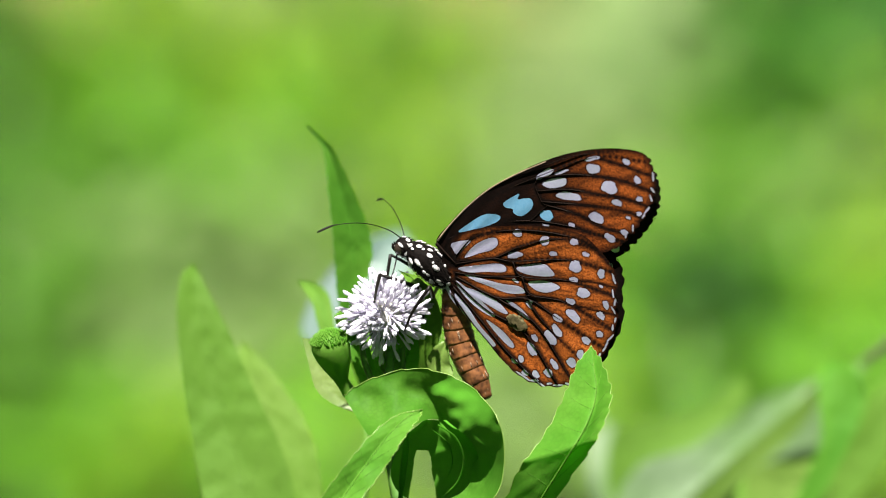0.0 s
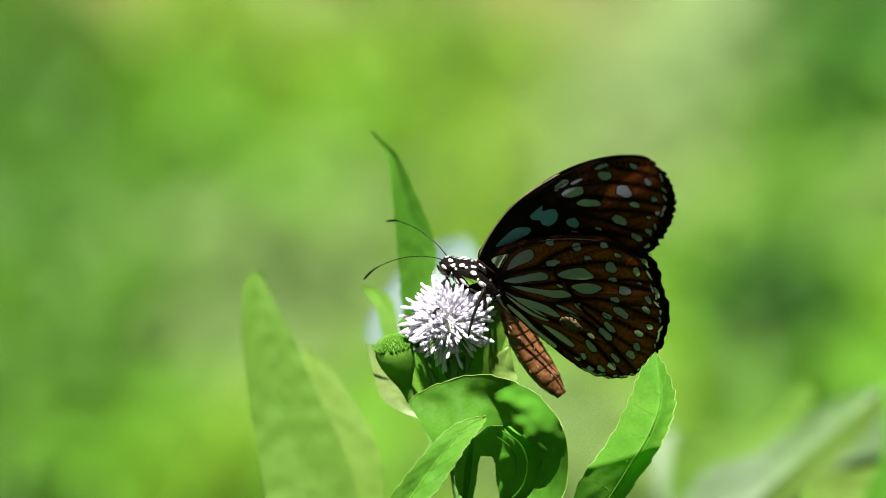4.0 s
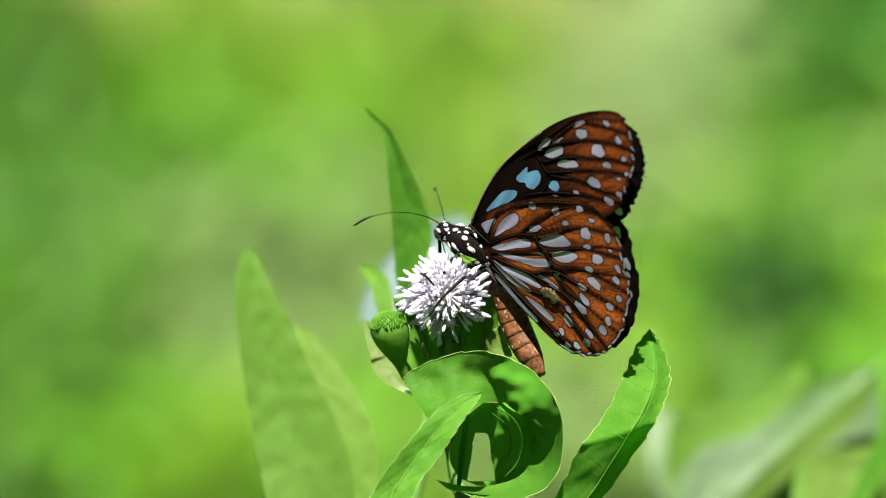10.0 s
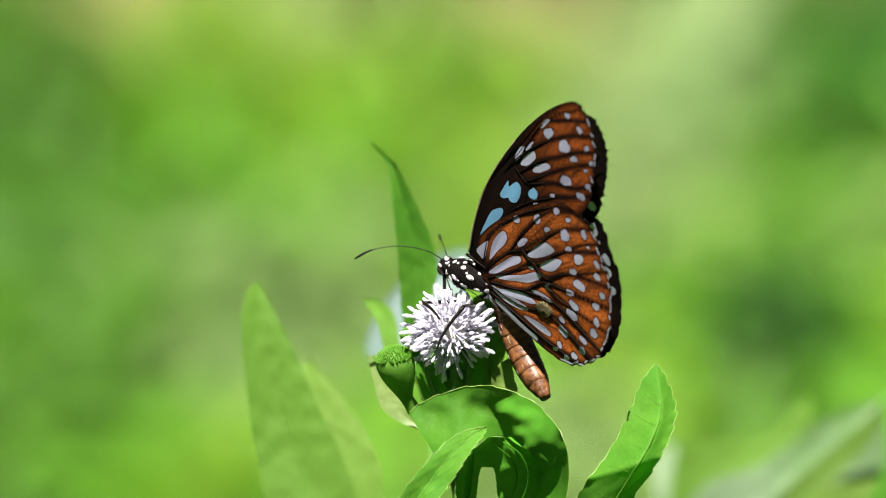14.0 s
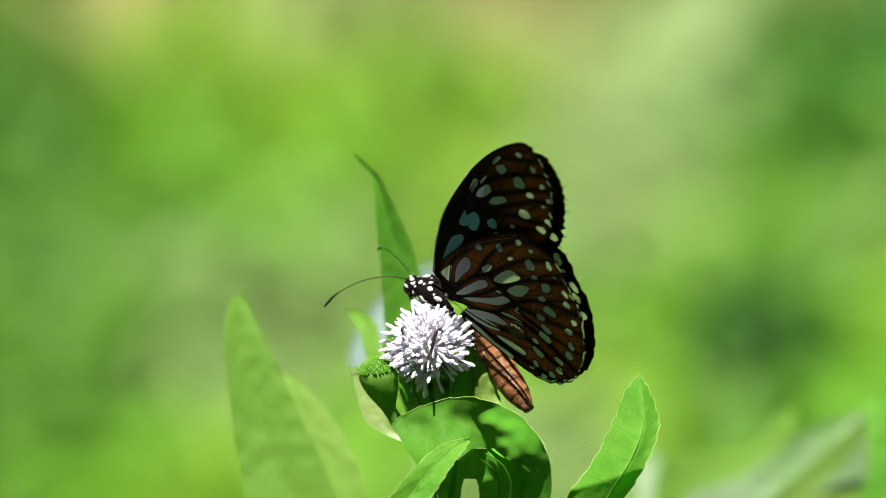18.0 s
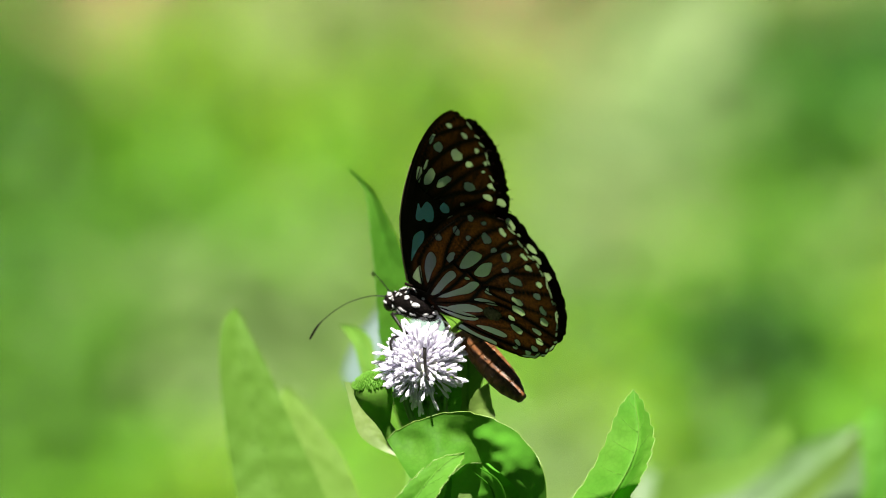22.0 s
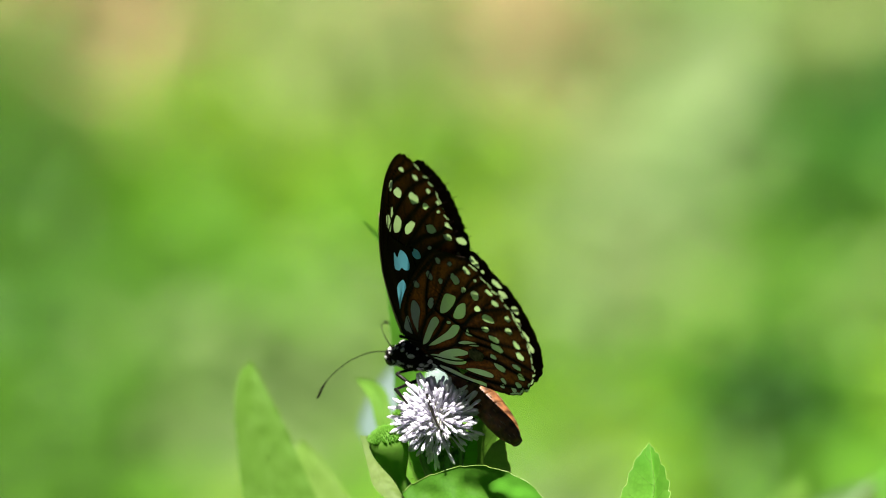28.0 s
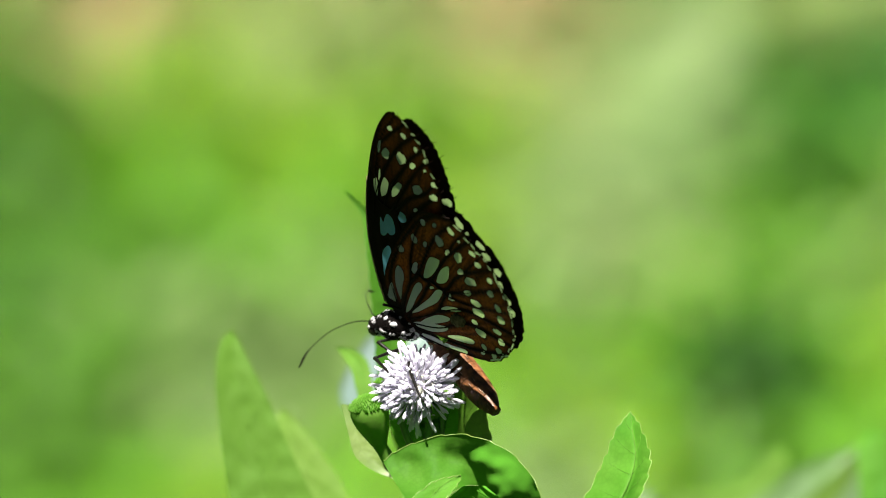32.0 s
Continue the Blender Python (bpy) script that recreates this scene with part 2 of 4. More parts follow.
def weed(x, z, d, tone, size, count, seed, slim=0.3, label=""):
    """A bushy low weed whose crown is seen round (x, z) on the flower plane, d millimetres behind it."""
    rnd = random.Random(seed)
    top = spot(x, z, d)
    base = Vector((top.x, top.y, ground_height(top.x, top.y)))
    body = new("meadow_weed")
    body.location = base
    h = max(0.04, top.z - base.z)
    pieces = []
    for k in range(count):
        a, up = rnd.uniform(0, 2 * math.pi), rnd.uniform(-0.25, 1.0)
        way = Vector((math.cos(a), math.sin(a), up)).normalized()
        at = Vector((0, 0, h)) + Vector((rnd.gauss(0, size * 0.42), rnd.gauss(0, size * 0.42), rnd.gauss(0, size * 0.38)))
        at.z = max(0.01, at.z)
        ln = size * rnd.uniform(0.5, 0.95)
        pieces.append(blade(at, way, ln, ln * slim * rnd.uniform(0.8, 1.3), rnd.uniform(0.1, 0.5), rnd))
        if k % 7 == 0:
            foot = Vector((rnd.gauss(0, 0.02), rnd.gauss(0, 0.02), 0))
            v, f = tube(curve_points([foot, foot.lerp(at, 0.5) + Vector((0.01, 0, 0.02)), at], 5), [0.004, 0.0035, 0.003, 0.0025, 0.002], 5)
            mesh_object("stem", v, f, STEM, body)
    v, f = merge(pieces)
    tagged(mesh_object("foliage", v, f, TINTS[tone], body), kind="stuff")
    words = {"lime": "sunlit lime-green", "green": "mid-green", "fresh": "fresh bright green", "deep": "deep green shade-tinted", "shade": "shade-tinted dark green", "pale": "pale grey-green", "wan": "wan silvery green", "dry": "dry straw-coloured", "olive": "muted olive-green"}[tone]
    tagged(body, label or words + " leafy weed growing in the meadow", "weed", "meadow weeds")


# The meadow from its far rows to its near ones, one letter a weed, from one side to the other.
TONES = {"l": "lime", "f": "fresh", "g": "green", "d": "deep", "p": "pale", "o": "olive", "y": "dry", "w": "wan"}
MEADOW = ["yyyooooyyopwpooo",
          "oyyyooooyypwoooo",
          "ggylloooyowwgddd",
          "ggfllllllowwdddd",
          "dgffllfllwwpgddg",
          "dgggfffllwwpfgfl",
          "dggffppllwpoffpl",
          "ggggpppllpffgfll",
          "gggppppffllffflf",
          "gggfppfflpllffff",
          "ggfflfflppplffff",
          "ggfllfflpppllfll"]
dice = random.Random(3)
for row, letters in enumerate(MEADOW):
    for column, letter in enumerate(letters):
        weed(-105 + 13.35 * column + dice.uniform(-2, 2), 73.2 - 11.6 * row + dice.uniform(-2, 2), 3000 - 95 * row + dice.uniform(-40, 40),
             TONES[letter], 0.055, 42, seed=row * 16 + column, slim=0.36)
# Dark patch of the meadow: its shade is put into these weeds' colour.
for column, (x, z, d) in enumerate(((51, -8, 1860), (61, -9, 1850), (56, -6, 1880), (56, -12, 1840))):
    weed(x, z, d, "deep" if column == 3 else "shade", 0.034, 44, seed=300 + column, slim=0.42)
for column, (x, z, d) in enumerate(((47, -30, 1830), (56, -32, 1820), (64, -30, 1830))):
    weed(x, z, d, "fresh", 0.040, 40, seed=320 + column, slim=0.4)


def broad_blade():
    """One long pale strap leaf that leans across the view behind."""
    base = spot(11.1,-53.2, 2600)
    plant_ob = new("strap_leaved_plant")
    plant_ob.location = (base.x, base.y, ground_height(base.x, base.y))
    for lean, (a, b, c, d), wide in ((0, ((11.1, -37.0, 2600), (14.0, 2.4, 2600), (25.0, 30.3, 2650), (49.4, 66.2, 2750)), 0.036), (1, ((13.5, -37.0, 2650), (13.5, -6.8, 2650), (15.8, 12.9, 2680), (11.1, 27.9, 2700)), 0.022)):
        line = curve_points([plant_ob.location + Vector((0, 0, 0.005))] + [spot(*p) for p in (a, b, c, d)], 30)
        verts, faces = [], []
        for i, p in enumerate(line):
            s = i / 29
            side = (line[min(i + 1, 29)] - line[max(i - 1, 0)]).cross(FW).normalized()
            w = wide * (0.25 + 1.5 * s * (1.12 - s)) 
            verts += [p - side * w, p + FW * 0.006, p + side * w]
        for i in range(29):
            q = i * 3
            faces += [(q, q + 1, q + 4, q + 3), (q + 1, q + 2, q + 5, q + 4)]
        mesh_object("blade", verts, faces, TINTS["strap"], plant_ob)
    for o in plant_ob.children:
        o.data.transform(Matrix.Translation(-plant_ob.location))
    tagged(plant_ob, "tall plant with long pale green strap leaves", "plant")


broad_blade()


def grass():
    rnd = random.Random(5)
    pieces = []
    for k in range(17000):
        y = rnd.uniform(0.6, 8.0)
        x = rnd.gauss(0, 0.25 + 0.09 * y) if k < 8000 else rnd.uniform(-3.0, 3.0)
        a = rnd.uniform(0, 2 * math.pi)
        way = Vector((math.cos(a) * 0.4, math.sin(a) * 0.4, 1)).normalized()
        ln = rnd.uniform(0.06, 0.16)
        pieces.append(blade(Vector((x, y, ground_height(x, y))), way, ln, 0.012, rnd.uniform(0.1, 0.6), rnd))
    v, f = merge(pieces)
    tagged(mesh_object("grass", v, f, TINTS["lime"]), "short bright green grass blades covering the meadow", "grass", kind="stuff")
    # Near grass below the view, tinted dark to cut light bounced onto the wings.
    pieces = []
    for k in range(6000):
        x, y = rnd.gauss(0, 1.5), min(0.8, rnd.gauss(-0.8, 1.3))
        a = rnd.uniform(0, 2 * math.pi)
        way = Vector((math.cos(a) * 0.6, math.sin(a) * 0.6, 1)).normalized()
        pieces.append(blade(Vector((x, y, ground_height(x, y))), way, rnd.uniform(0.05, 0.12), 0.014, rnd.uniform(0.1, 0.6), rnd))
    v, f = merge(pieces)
    tagged(mesh_object("grass", v, f, TINTS["shade"]), "short dark-tinted grass blades below the view, under the flowering weed", "grass", kind="stuff")


grass()

# ---- the flowering plant ----
def edge(text, n):
    return curve_points([(x, z, 0) for x, z in flat2(text)], n)


def leaf(parent, left, right, d0, d1, material, fold=4.0, cup=0.0, teeth=7, tooth=0.5, n=64, m=14, wave=0.5, ridge=0.5, bend=None, rim=False, ribs=None, name="leaf", label=""):
    """A toothed blade between two edge curves on the flower plane, tip first; d0 to d1: set back from tip to base, fold: how far the
    midrib lies behind the edges (mm)."""
    a, b = edge(left, n), edge(right, n)
    rnd = random.Random(len(left) + int(d0 * 7))
    ph = rnd.uniform(0, 6)
    verts, faces, ribline = [], [], []

    def place(s, w):
        i = s * (n - 1)
        k = min(int(i), n - 2)
        u = i - k
        p, q = a[k].lerp(a[k + 1], u), b[k].lerp(b[k + 1], u)
        span = (q - p).length
        x = p.lerp(q, w)
        c = (ridge - w) / ridge if w < ridge else (w - ridge) / (1 - ridge)
        base = d0 + (d1 - d0) * s
        if bend:
            base = d0 + (bend[1] - d0) * s / bend[0] if s < bend[0] else bend[1] + (d1 - bend[1]) * (s - bend[0]) / (1 - bend[0])
        d = base - fold * c * min(1, span / 12) + cup * (1 - c * c) + wave * math.sin(s * 9 + ph + w * 2) * c
        d += (0.45 * noise.noise(Vector((x.x * 0.28, x.y * 0.28, d0))) + 0.05 * math.sin((s * 16 - c * 2.2) * 4)) * min(1, span / 10)
        return x, d, (q - p)

    for i in range(n):
        s = i / (n - 1)
        for k in range(m + 1):
            w = k / m
            x, d, span = place(s, w)
            if k in (0, m) and 2 < i < n - 1:
                saw = (s * teeth * 2) % 1.0
                x = x + span.normalized() * (tooth * (1 - saw) * (-1 if k == 0 else 1))
            verts.append(spot(x.x, x.y, d))
        x, d, span = place(s, ridge)
        ribline.append(spot(x.x, x.y, d - 0.03))
    for i in range(n - 1):
        for k in range(m):
            q = i * (m + 1) + k
            faces.append((q, q + 1, q + m + 2, q + m + 1))
    ob = mesh_object(name, verts, faces, material, parent, label)
    if rim:
        for k in (0, m):
            v, f = tube([Vector(verts[i * (m + 1) + k]) for i in range(n)], 0.00006, 5)
            mesh_object("leaf_rim", v, f, RIM, ob, "thin lime rim of the leaf")
    if ribs is not False:
        rib = ribs or RIB
        v, f = tube(ribline, [0.00006 + 0.00015 * i / n for i in range(n)], 6)
        mesh_object("midrib", v, f, rib, ob)
        for j in range(1, 8):
            for hand in (-1, 1):
                line = []
                for q in range(7):
                    u = q / 6
                    x, d, span = place(min(1, max(0, j / 8 - 0.10 * u + 0.02)), ridge + hand * 0.8 * u * (ridge if hand < 0 else 1 - ridge))
                    line.append(spot(x.x, x.y, d - 0.03))
                v, f = tube(line, [0.00005 - 0.00003 * q / 6 for q in range(7)], 5)
                mesh_object("side_vein", v, f, rib, ob)
    return ob


def stalk(parent, pts, r0, r1, name="stem", label="", n=18):
    line = curve_points([spot(*p) for p in pts], n)
    v, f = tube(line, [r0 + (r1 - r0) * i / (n - 1) for i in range(n)], 10)
    return mesh_object(name, v, f, STEM, parent, label)


def thing_at(name, p):
    ob = new(name)
    ob.location = p
    bpy.context.view_layer.update()
    return ob


def settle(body):
    """Hand the parts, built in world places, over to their Empty's own space."""
    for o in body.children:
        o.data.transform(Matrix.Translation(-body.location))
        for c in o.children:
            c.data.transform(Matrix.Translation(-body.location))


def shoot(top, low):
    """A gently swaying stem line from its top to the ground, 14 points."""
    return [top.lerp(low + Vector((0, 0, -0.01)), i / 13) + Vector((0.012 * math.sin(i / 13 * math.pi), 0, 0)) for i in range(14)]


# main plant: stems, the near leaves, the curled leaf
foot = spot(0.7,-64.8, 0)
plant = thing_at("flowering_weed", Vector((foot.x, foot.y, 0)))
stalk(plant, [(-10.9,-18.4, 8), (-10.9,-27.7, 9), (-10.4,-39.3, 14), (-8.6,-53.2, 12), (0.7,-69.5, 0)], 0.0009, 0.0017)
stalk(plant, [(-22.7,-20.2, 3), (-21.3,-25.4, 4), (-16.7,-32.4, 9), (-11.5,-41.6, 13), (-8.8,-53.2, 12)], 0.0008, 0.0013, "side_stem")
down = spot(0.7,-69.5, 0)
line = shoot(down, plant.location)
v, f = tube(line, [0.0017 + 0.0025 * i / 13 for i in range(14)], 10)
mesh_object("main_stem", v, f, STEM, plant)

leaf(plant, "30.4,-19.8 27.6,-24.0 25.7,-28.9 23.3,-34.1 19.8,-39.9 16.3,-44.5 13.5,-50.3 10.0,-56.7 6.5,-63.1",
     "30.4,-19.8 32.2,-23.1 33.9,-27.7 34.1,-31.4 32.9,-35.6 30.3,-40.5 26.0,-46.8 20.4,-54.4 8.8,-64.8",
     -9, -9, LEAF, fold=-4, ridge=0.7, bend=(0.6, -21), tooth=0.7, rim=True, teeth=6, label="fresh green lance-shaped leaf folded along its midrib")
leaf(plant, "-4.2,-32.9 -9.7,-34.4 -15.0,-38.7 -19.9,-44.5 -24.6,-50.9 -27.4,-56.7 -26.0,-63.1",
     "-4.2,-32.9 -5.3,-34.9 -8.0,-38.4 -10.9,-43.0 -14.4,-48.0 -18.1,-53.2 -21.3,-63.1",
     -19, -27, LEAF, rim=True, fold=1.5, teeth=6, label="narrow bright green leaf with a toothed edge")
leaf(plant, "-9.2,-4.3 -7.2,-6.8 -6.5,-11.5 -6.7,-17.3 -5.7,-23.1 -2.8,-28.9",
     "-9.2,-4.3 -4.5,-6.3 -1.4,-10.6 -0.2,-15.5 -1.4,-21.9 -1.0,-28.9",
     -9, 22, LEAF_BACK, fold=1.5, teeth=4, tooth=0.2, n=40, bend=(0.3, 5), label="small green leaf at the side of the flower head")
leaf(plant, "-28.9,-18.2 -27.4,-24.2 -26.0,-28.9 -22.5,-31.8 -16.7,-34.1",
     "-27.1,-18.4 -24.2,-23.1 -21.6,-26.8 -18.4,-30.6 -14.4,-34.1",
     19, 16, LEAF_PALE, fold=0.6, teeth=2, tooth=0.0, wave=0.2, ribs=False, n=36, label="pale lime bract below the bud")
leaf(plant, "0.7,-18.4 -2.2,-20.8 -3.4,-24.2 -2.2,-27.7 -1.0,-32.4",
     "0.7,-18.4 1.3,-23.1 1.9,-24.8 1.6,-27.7 0.1,-32.4",
     5, 6, LEAF_PALE, fold=1, ribs=False, teeth=3, tooth=0.2, n=30, label="pale young leaf at the stem")

for a, b, d0, d1, words in (
        ("-18.1,-16.7 -18.8,-20.8 -17.9,-25.4 -15.0,-30.0", "-17.6,-16.7 -15.3,-19.8 -14.1,-24.2 -13.8,-30.0", 9, 12, "small shaded green leaf under the flower"),
        ("-5.7,-17.5 -9.2,-19.8 -10.7,-24.2 -9.7,-30.0", "-5.3,-17.7 -4.9,-21.9 -5.7,-26.3 -8.3,-30.0", 11, 14, "shaded green leaf close under the flower"),
        ("-12.1,-18.4 -14.1,-21.9 -14.4,-26.0 -12.6,-30.6", "-11.6,-18.4 -9.7,-22.1 -9.5,-26.3 -10.9,-30.6", 14, 16, "deep green leaf among the stems")):
    leaf(plant, a, b, d0, d1, LEAF, fold=2, teeth=3, tooth=0.15, n=30, label=words)
stalk(plant, [(-16.7,-17.3, 6), (-16.1,-23.1, 7), (-13.8,-28.9, 9), (-10.4,-39.3, 14)], 0.0006, 0.0008, "side_stem")
stalk(plant, [(-8.0,-17.3, 9), (-8.3,-23.1, 10), (-7.9,-30.0, 11), (-10.4,-39.3, 14)], 0.0005, 0.0007, "side_stem")


def curled_leaf(parent):
    """A broad leaf that rolls over on itself in a ring: outer rim behind, inner rim in front."""
    n, m = 90, 16
    outer = edge("-11.1,-52.9 -5.1,-54.6 0.9,-55.3 7.4,-53.8 11.6,-49.3 12.6,-41.6 11.1,-34.9 6.3,-28.9 0.7,-25.9 -5.4,-24.7 -12.1,-25.9 -17.6,-28.2 -20.3,-30.3", n)
    inner = edge("-13.5,-50.9 -7.4,-52.2 -1.4,-51.9 3.6,-50.1 5.9,-46.8 6.0,-42.2 4.4,-38.4 0.7,-35.6 -2.6,-34.9 -5.7,-36.1 -8.8,-38.4 -11.1,-39.9 -15.5,-38.1", n)
    verts, faces, rim = [], [], []
    for i in range(n):
        s = i / (n - 1)
        for k in range(m + 1):
            w = k / m
            p = outer[i].lerp(inner[i], w)
            k2 = max(0.0, min(1.0, (s - 0.46) / 0.5))
            k2 = k2 * k2 * (3 - 2 * k2)
            d = (-6 + 11 * k2) * (1 - w) + (9 - 19 * k2) * w + 3.0 * math.sin(w * math.pi) - 9
            d += 0.8 * noise.noise(Vector((p.x * 0.35, p.y * 0.35, 2))) + 1.1 * noise.noise(Vector((p.x * 0.13, p.y * 0.13, 5))) + 0.35 * math.sin(s * 42 + w * 5) * math.sin(w * math.pi)
            tooth = 0.35 * (1 - (s * 14) % 1.0) if k == 0 else 0
            verts.append(spot(p.x, p.y + tooth, d))
            if k == 0:
                rim.append(spot(p.x, p.y + tooth, d - 0.1))
    for i in range(n - 1):
        for k in range(m):
            q = i * (m + 1) + k
            faces.append((q, q + 1, q + m + 2, q + m + 1))
    ob = mesh_object("leaf", verts, faces, LEAF, parent, "broad glossy green leaf curled into a ring")
    v, f = tube(rim, 0.00008, 5)
    mesh_object("leaf_rim", v, f, RIM, ob, "thin lime rim of the leaf")


curled_leaf(plant)


def inner_wall(parent):
    """The leaf's own base standing inside the ring, leaning forward, with a gap worn through it."""
    n, m = 96, 80
    verts, faces, keep = [], [], {}
    cx, cz = -4.2,-46.3
    lefts = edge("-3.9,-35.1 -8.3,-39.3 -10.7,-45.7 -9.0,-50.0 -5.1,-52.1", n + 1)
    rights = edge("0.7,-35.1 6.3,-40.2 7.2,-45.7 4.9,-49.7 0.7,-52.1", n + 1)
    for i in range(n + 1):
        s = i / n
        for k in range(m + 1):
            w = k / m
            p = lefts[i].lerp(rights[i], w)
            d = -6 + 13 * s + 2.5 * math.sin(w * math.pi) + 0.9 * math.sin(w * 11 + s * 4) + 1.2 * noise.noise(Vector((p.x * 0.22, p.y * 0.22, 8)))
            verts.append(spot(p.x, p.y, d))
            half = 2.1 - 0.24 * (p.y - cz) if p.y > cz - 2 else 2.5
            gap = max(abs(p.x - cx) / max(0.6, half + 0.25 * math.sin(p.y * 0.7)), abs(p.y - cz) / 4.8)
            keep[i * (m + 1) + k] = gap > 1.0
    for i in range(n):
        for k in range(m):
            q = (i * (m + 1) + k, i * (m + 1) + k + 1, (i + 1) * (m + 1) + k + 1, (i + 1) * (m + 1) + k)
            if all(keep[j] for j in q):
                faces.append(q)
    ob = mesh_object("leaf", verts, faces, LEAF, parent, "shaded green leaf base inside the ring with a gap")
    for text, d0, d1, r in (("-7.2,-37.5 -7.7,-41.6 -8.3,-46.8 -8.8,-52.1", -7, 0, 0.0007), ("-1.0,-36.1 2.6,-38.7 4.2,-43.0 3.2,-47.4 0.2,-50.7", -8, 1, 0.00022),
                            ("-2.3,-37.0 0.9,-39.8 1.9,-43.7 0.7,-47.4", -5, 2, 0.00016)):
        pts = edge(text, 20)
        v, f = tube([spot(p.x, p.y, d0 + (d1 - d0) * i / 19) for i, p in enumerate(pts)], [r * (0.6 + 0.4 * math.sin(i / 19 * math.pi)) for i in range(20)], 8)
        mesh_object("leaf_fold", v, f, LEAF, ob)


inner_wall(plant)

# small green buds and the bract cup under the flower
def bud(parent, x, z, d, r, label):
    """A green cup with a flat, grainy top of closed florets and a ragged rim, tapering into its stalk."""
    c = spot(x, z, d)
    rnd = random.Random(int(r * 1e5))
    lean = (UP * 0.96 - FW * 0.22 - AX * 0.16).normalized()
    e1 = lean.orthogonal().normalized()
    e2 = lean.cross(e1)

    def at(rad, high, a):
        return c + (e1 * math.cos(a) + e2 * math.sin(a)) * rad * r + lean * high * r

    prof = [(0.0, 0.82), (0.35, 0.77), (0.65, 0.6), (0.86, 0.36), (0.97, 0.12), (1.0, -0.12), (0.96, -0.4), (0.86, -0.75), (0.72, -1.1), (0.55, -1.45), (0.38, -1.8), (0.27, -2.2), (0.22, -2.7)]
    segs = 28
    verts, faces = [], []
    for rad, high in prof:
        for k in range(segs):
            a = k / segs * 6.2832
            g = 1 + 0.02 * math.sin(a * 9) * (high < -0.1)
            verts.append(at(rad * g, high, a) + AX * r * 0.10 * max(0, -high) ** 1.5)
    for i in range(len(prof) - 1):
        for k in range(segs):
            p, q = i * segs + k, i * segs + (k + 1) % segs
            faces.append((p, q, q + segs, p + segs))
    ob = mesh_object("bud", verts, faces, BUD, parent, label)
    bumps = []
    for k in range(420):
        rad = math.sqrt((k + 0.5) / 420) * 0.97
        a = k * 2.39996 + rnd.uniform(-0.1, 0.1)
        high = 0.82 - 0.16 * rad - 0.5 * rad ** 3
        p = at(rad, high - 0.06, a)
        out = (lean + (p - c).normalized() * 0.7).normalized()
        bumps.append(tube([p, p + out * r * 0.1, p + out * r * rnd.uniform(0.14, 0.26)], [r * 0.04, r * 0.036, r * 0.01], 5))
    v, f = merge(bumps)
    tagged(mesh_object("closed_floret_cover", v, f, BUD, ob), kind="stuff")
    for k in range(11):
        a = (k + rnd.uniform(-0.3, 0.3)) / 11 * 6.283
        tall = rnd.uniform(0.15, 0.5)
        pts = [at(0.86, 0.16, a), at(0.93, 0.24, a), at(0.99, 0.15 + tall * 0.5, a), at(0.95, 0.2 + tall, a)]
        v, f = tube(curve_points(pts, 6), [r * 0.03, r * 0.07, r * 0.07, r * 0.06, r * 0.04, r * 0.01], 6)
        mesh_object("bract", v, f, BUD, ob)


bud(plant, -23.1,-19.9, 2, 0.0040, "round green unopened bud")
bud(plant, -19.9,-14.4, 9, 0.0022, "small green bud behind the flower")
bud(plant, -10.9,-23.1, 10, 0.0024, "small green bud under the flower")

# second plant with the soft leaves behind
p2 = spot(-32.9,-76.4, 60)
rear = thing_at("leafy_weed", Vector((p2.x, p2.y, 0)))
line = shoot(p2, rear.location)
v, f = tube(line, [0.0009 + 0.0031 * i / 13 for i in range(14)], 10)
mesh_object("main_stem", v, f, STEM, rear)
leaf(rear, "-51.5,-2.9 -53.8,-6.8 -54.3,-15.0 -53.2,-26.6 -51.5,-38.1 -49.6,-48.6 -46.5,-58.7 -36.1,-74.1",
     "-51.0,-3.1 -48.4,-8.6 -44.6,-16.0 -40.6,-25.4 -36.6,-34.0 -33.0,-42.2 -30.4,-53.6 -32.3,-74.1",
     75, 55, LEAF_BACK, fold=1.2, ribs=LEAF_BACK, teeth=16, tooth=0.5, label="broad soft-green leaf standing upright")
leaf(rear, "-41.2,-19.0 -42.4,-24.0 -42.2,-33.0 -41.0,-43.0 -38.0,-56.0 -34.5,-74.1",
     "-40.8,-19.0 -37.6,-22.4 -33.4,-27.8 -29.2,-34.0 -26.4,-41.0 -25.2,-50.0 -27.0,-60.0 -32.4,-74.1",
     88, 70, LEAF_SOFT, fold=1.2, ribs=LEAF_SOFT, teeth=14, tooth=0.5, label="pale yellow-green leaf standing behind the broad one")
leaf(rear, "-28.3,25.6 -24.8,21.2 -23.9,16.4 -23.3,10.6 -22.7,4.8 -22.3,0.1 -21.9,-4.5 -21.6,-9.2 -19.9,-19.6",
     "-27.7,25.5 -23.2,21.2 -21.2,17.5 -18.8,12.3 -16.4,7.1 -15.0,2.4 -14.6,-1.0 -15.5,-5.7 -16.7,-9.2 -19.5,-19.8",
     48, 47, LEAF, fold=3, ribs=LEAF, teeth=6, tooth=0.3, label="tall pointed leaf twisting behind the flower")
leaf(rear, "-29.9,-6.6 -28.5,-8.5 -26.9,-11.0 -25.7,-15.5 -23.7,-23.1 -19.0,-30.0",
     "-29.5,-6.4 -26.0,-7.1 -23.4,-9.6 -22.3,-15.0 -20.9,-23.1 -17.9,-30.0",
     62, 50, LEAF_BACK, fold=1, teeth=2, tooth=0.1, n=30, label="narrow soft green leaf")

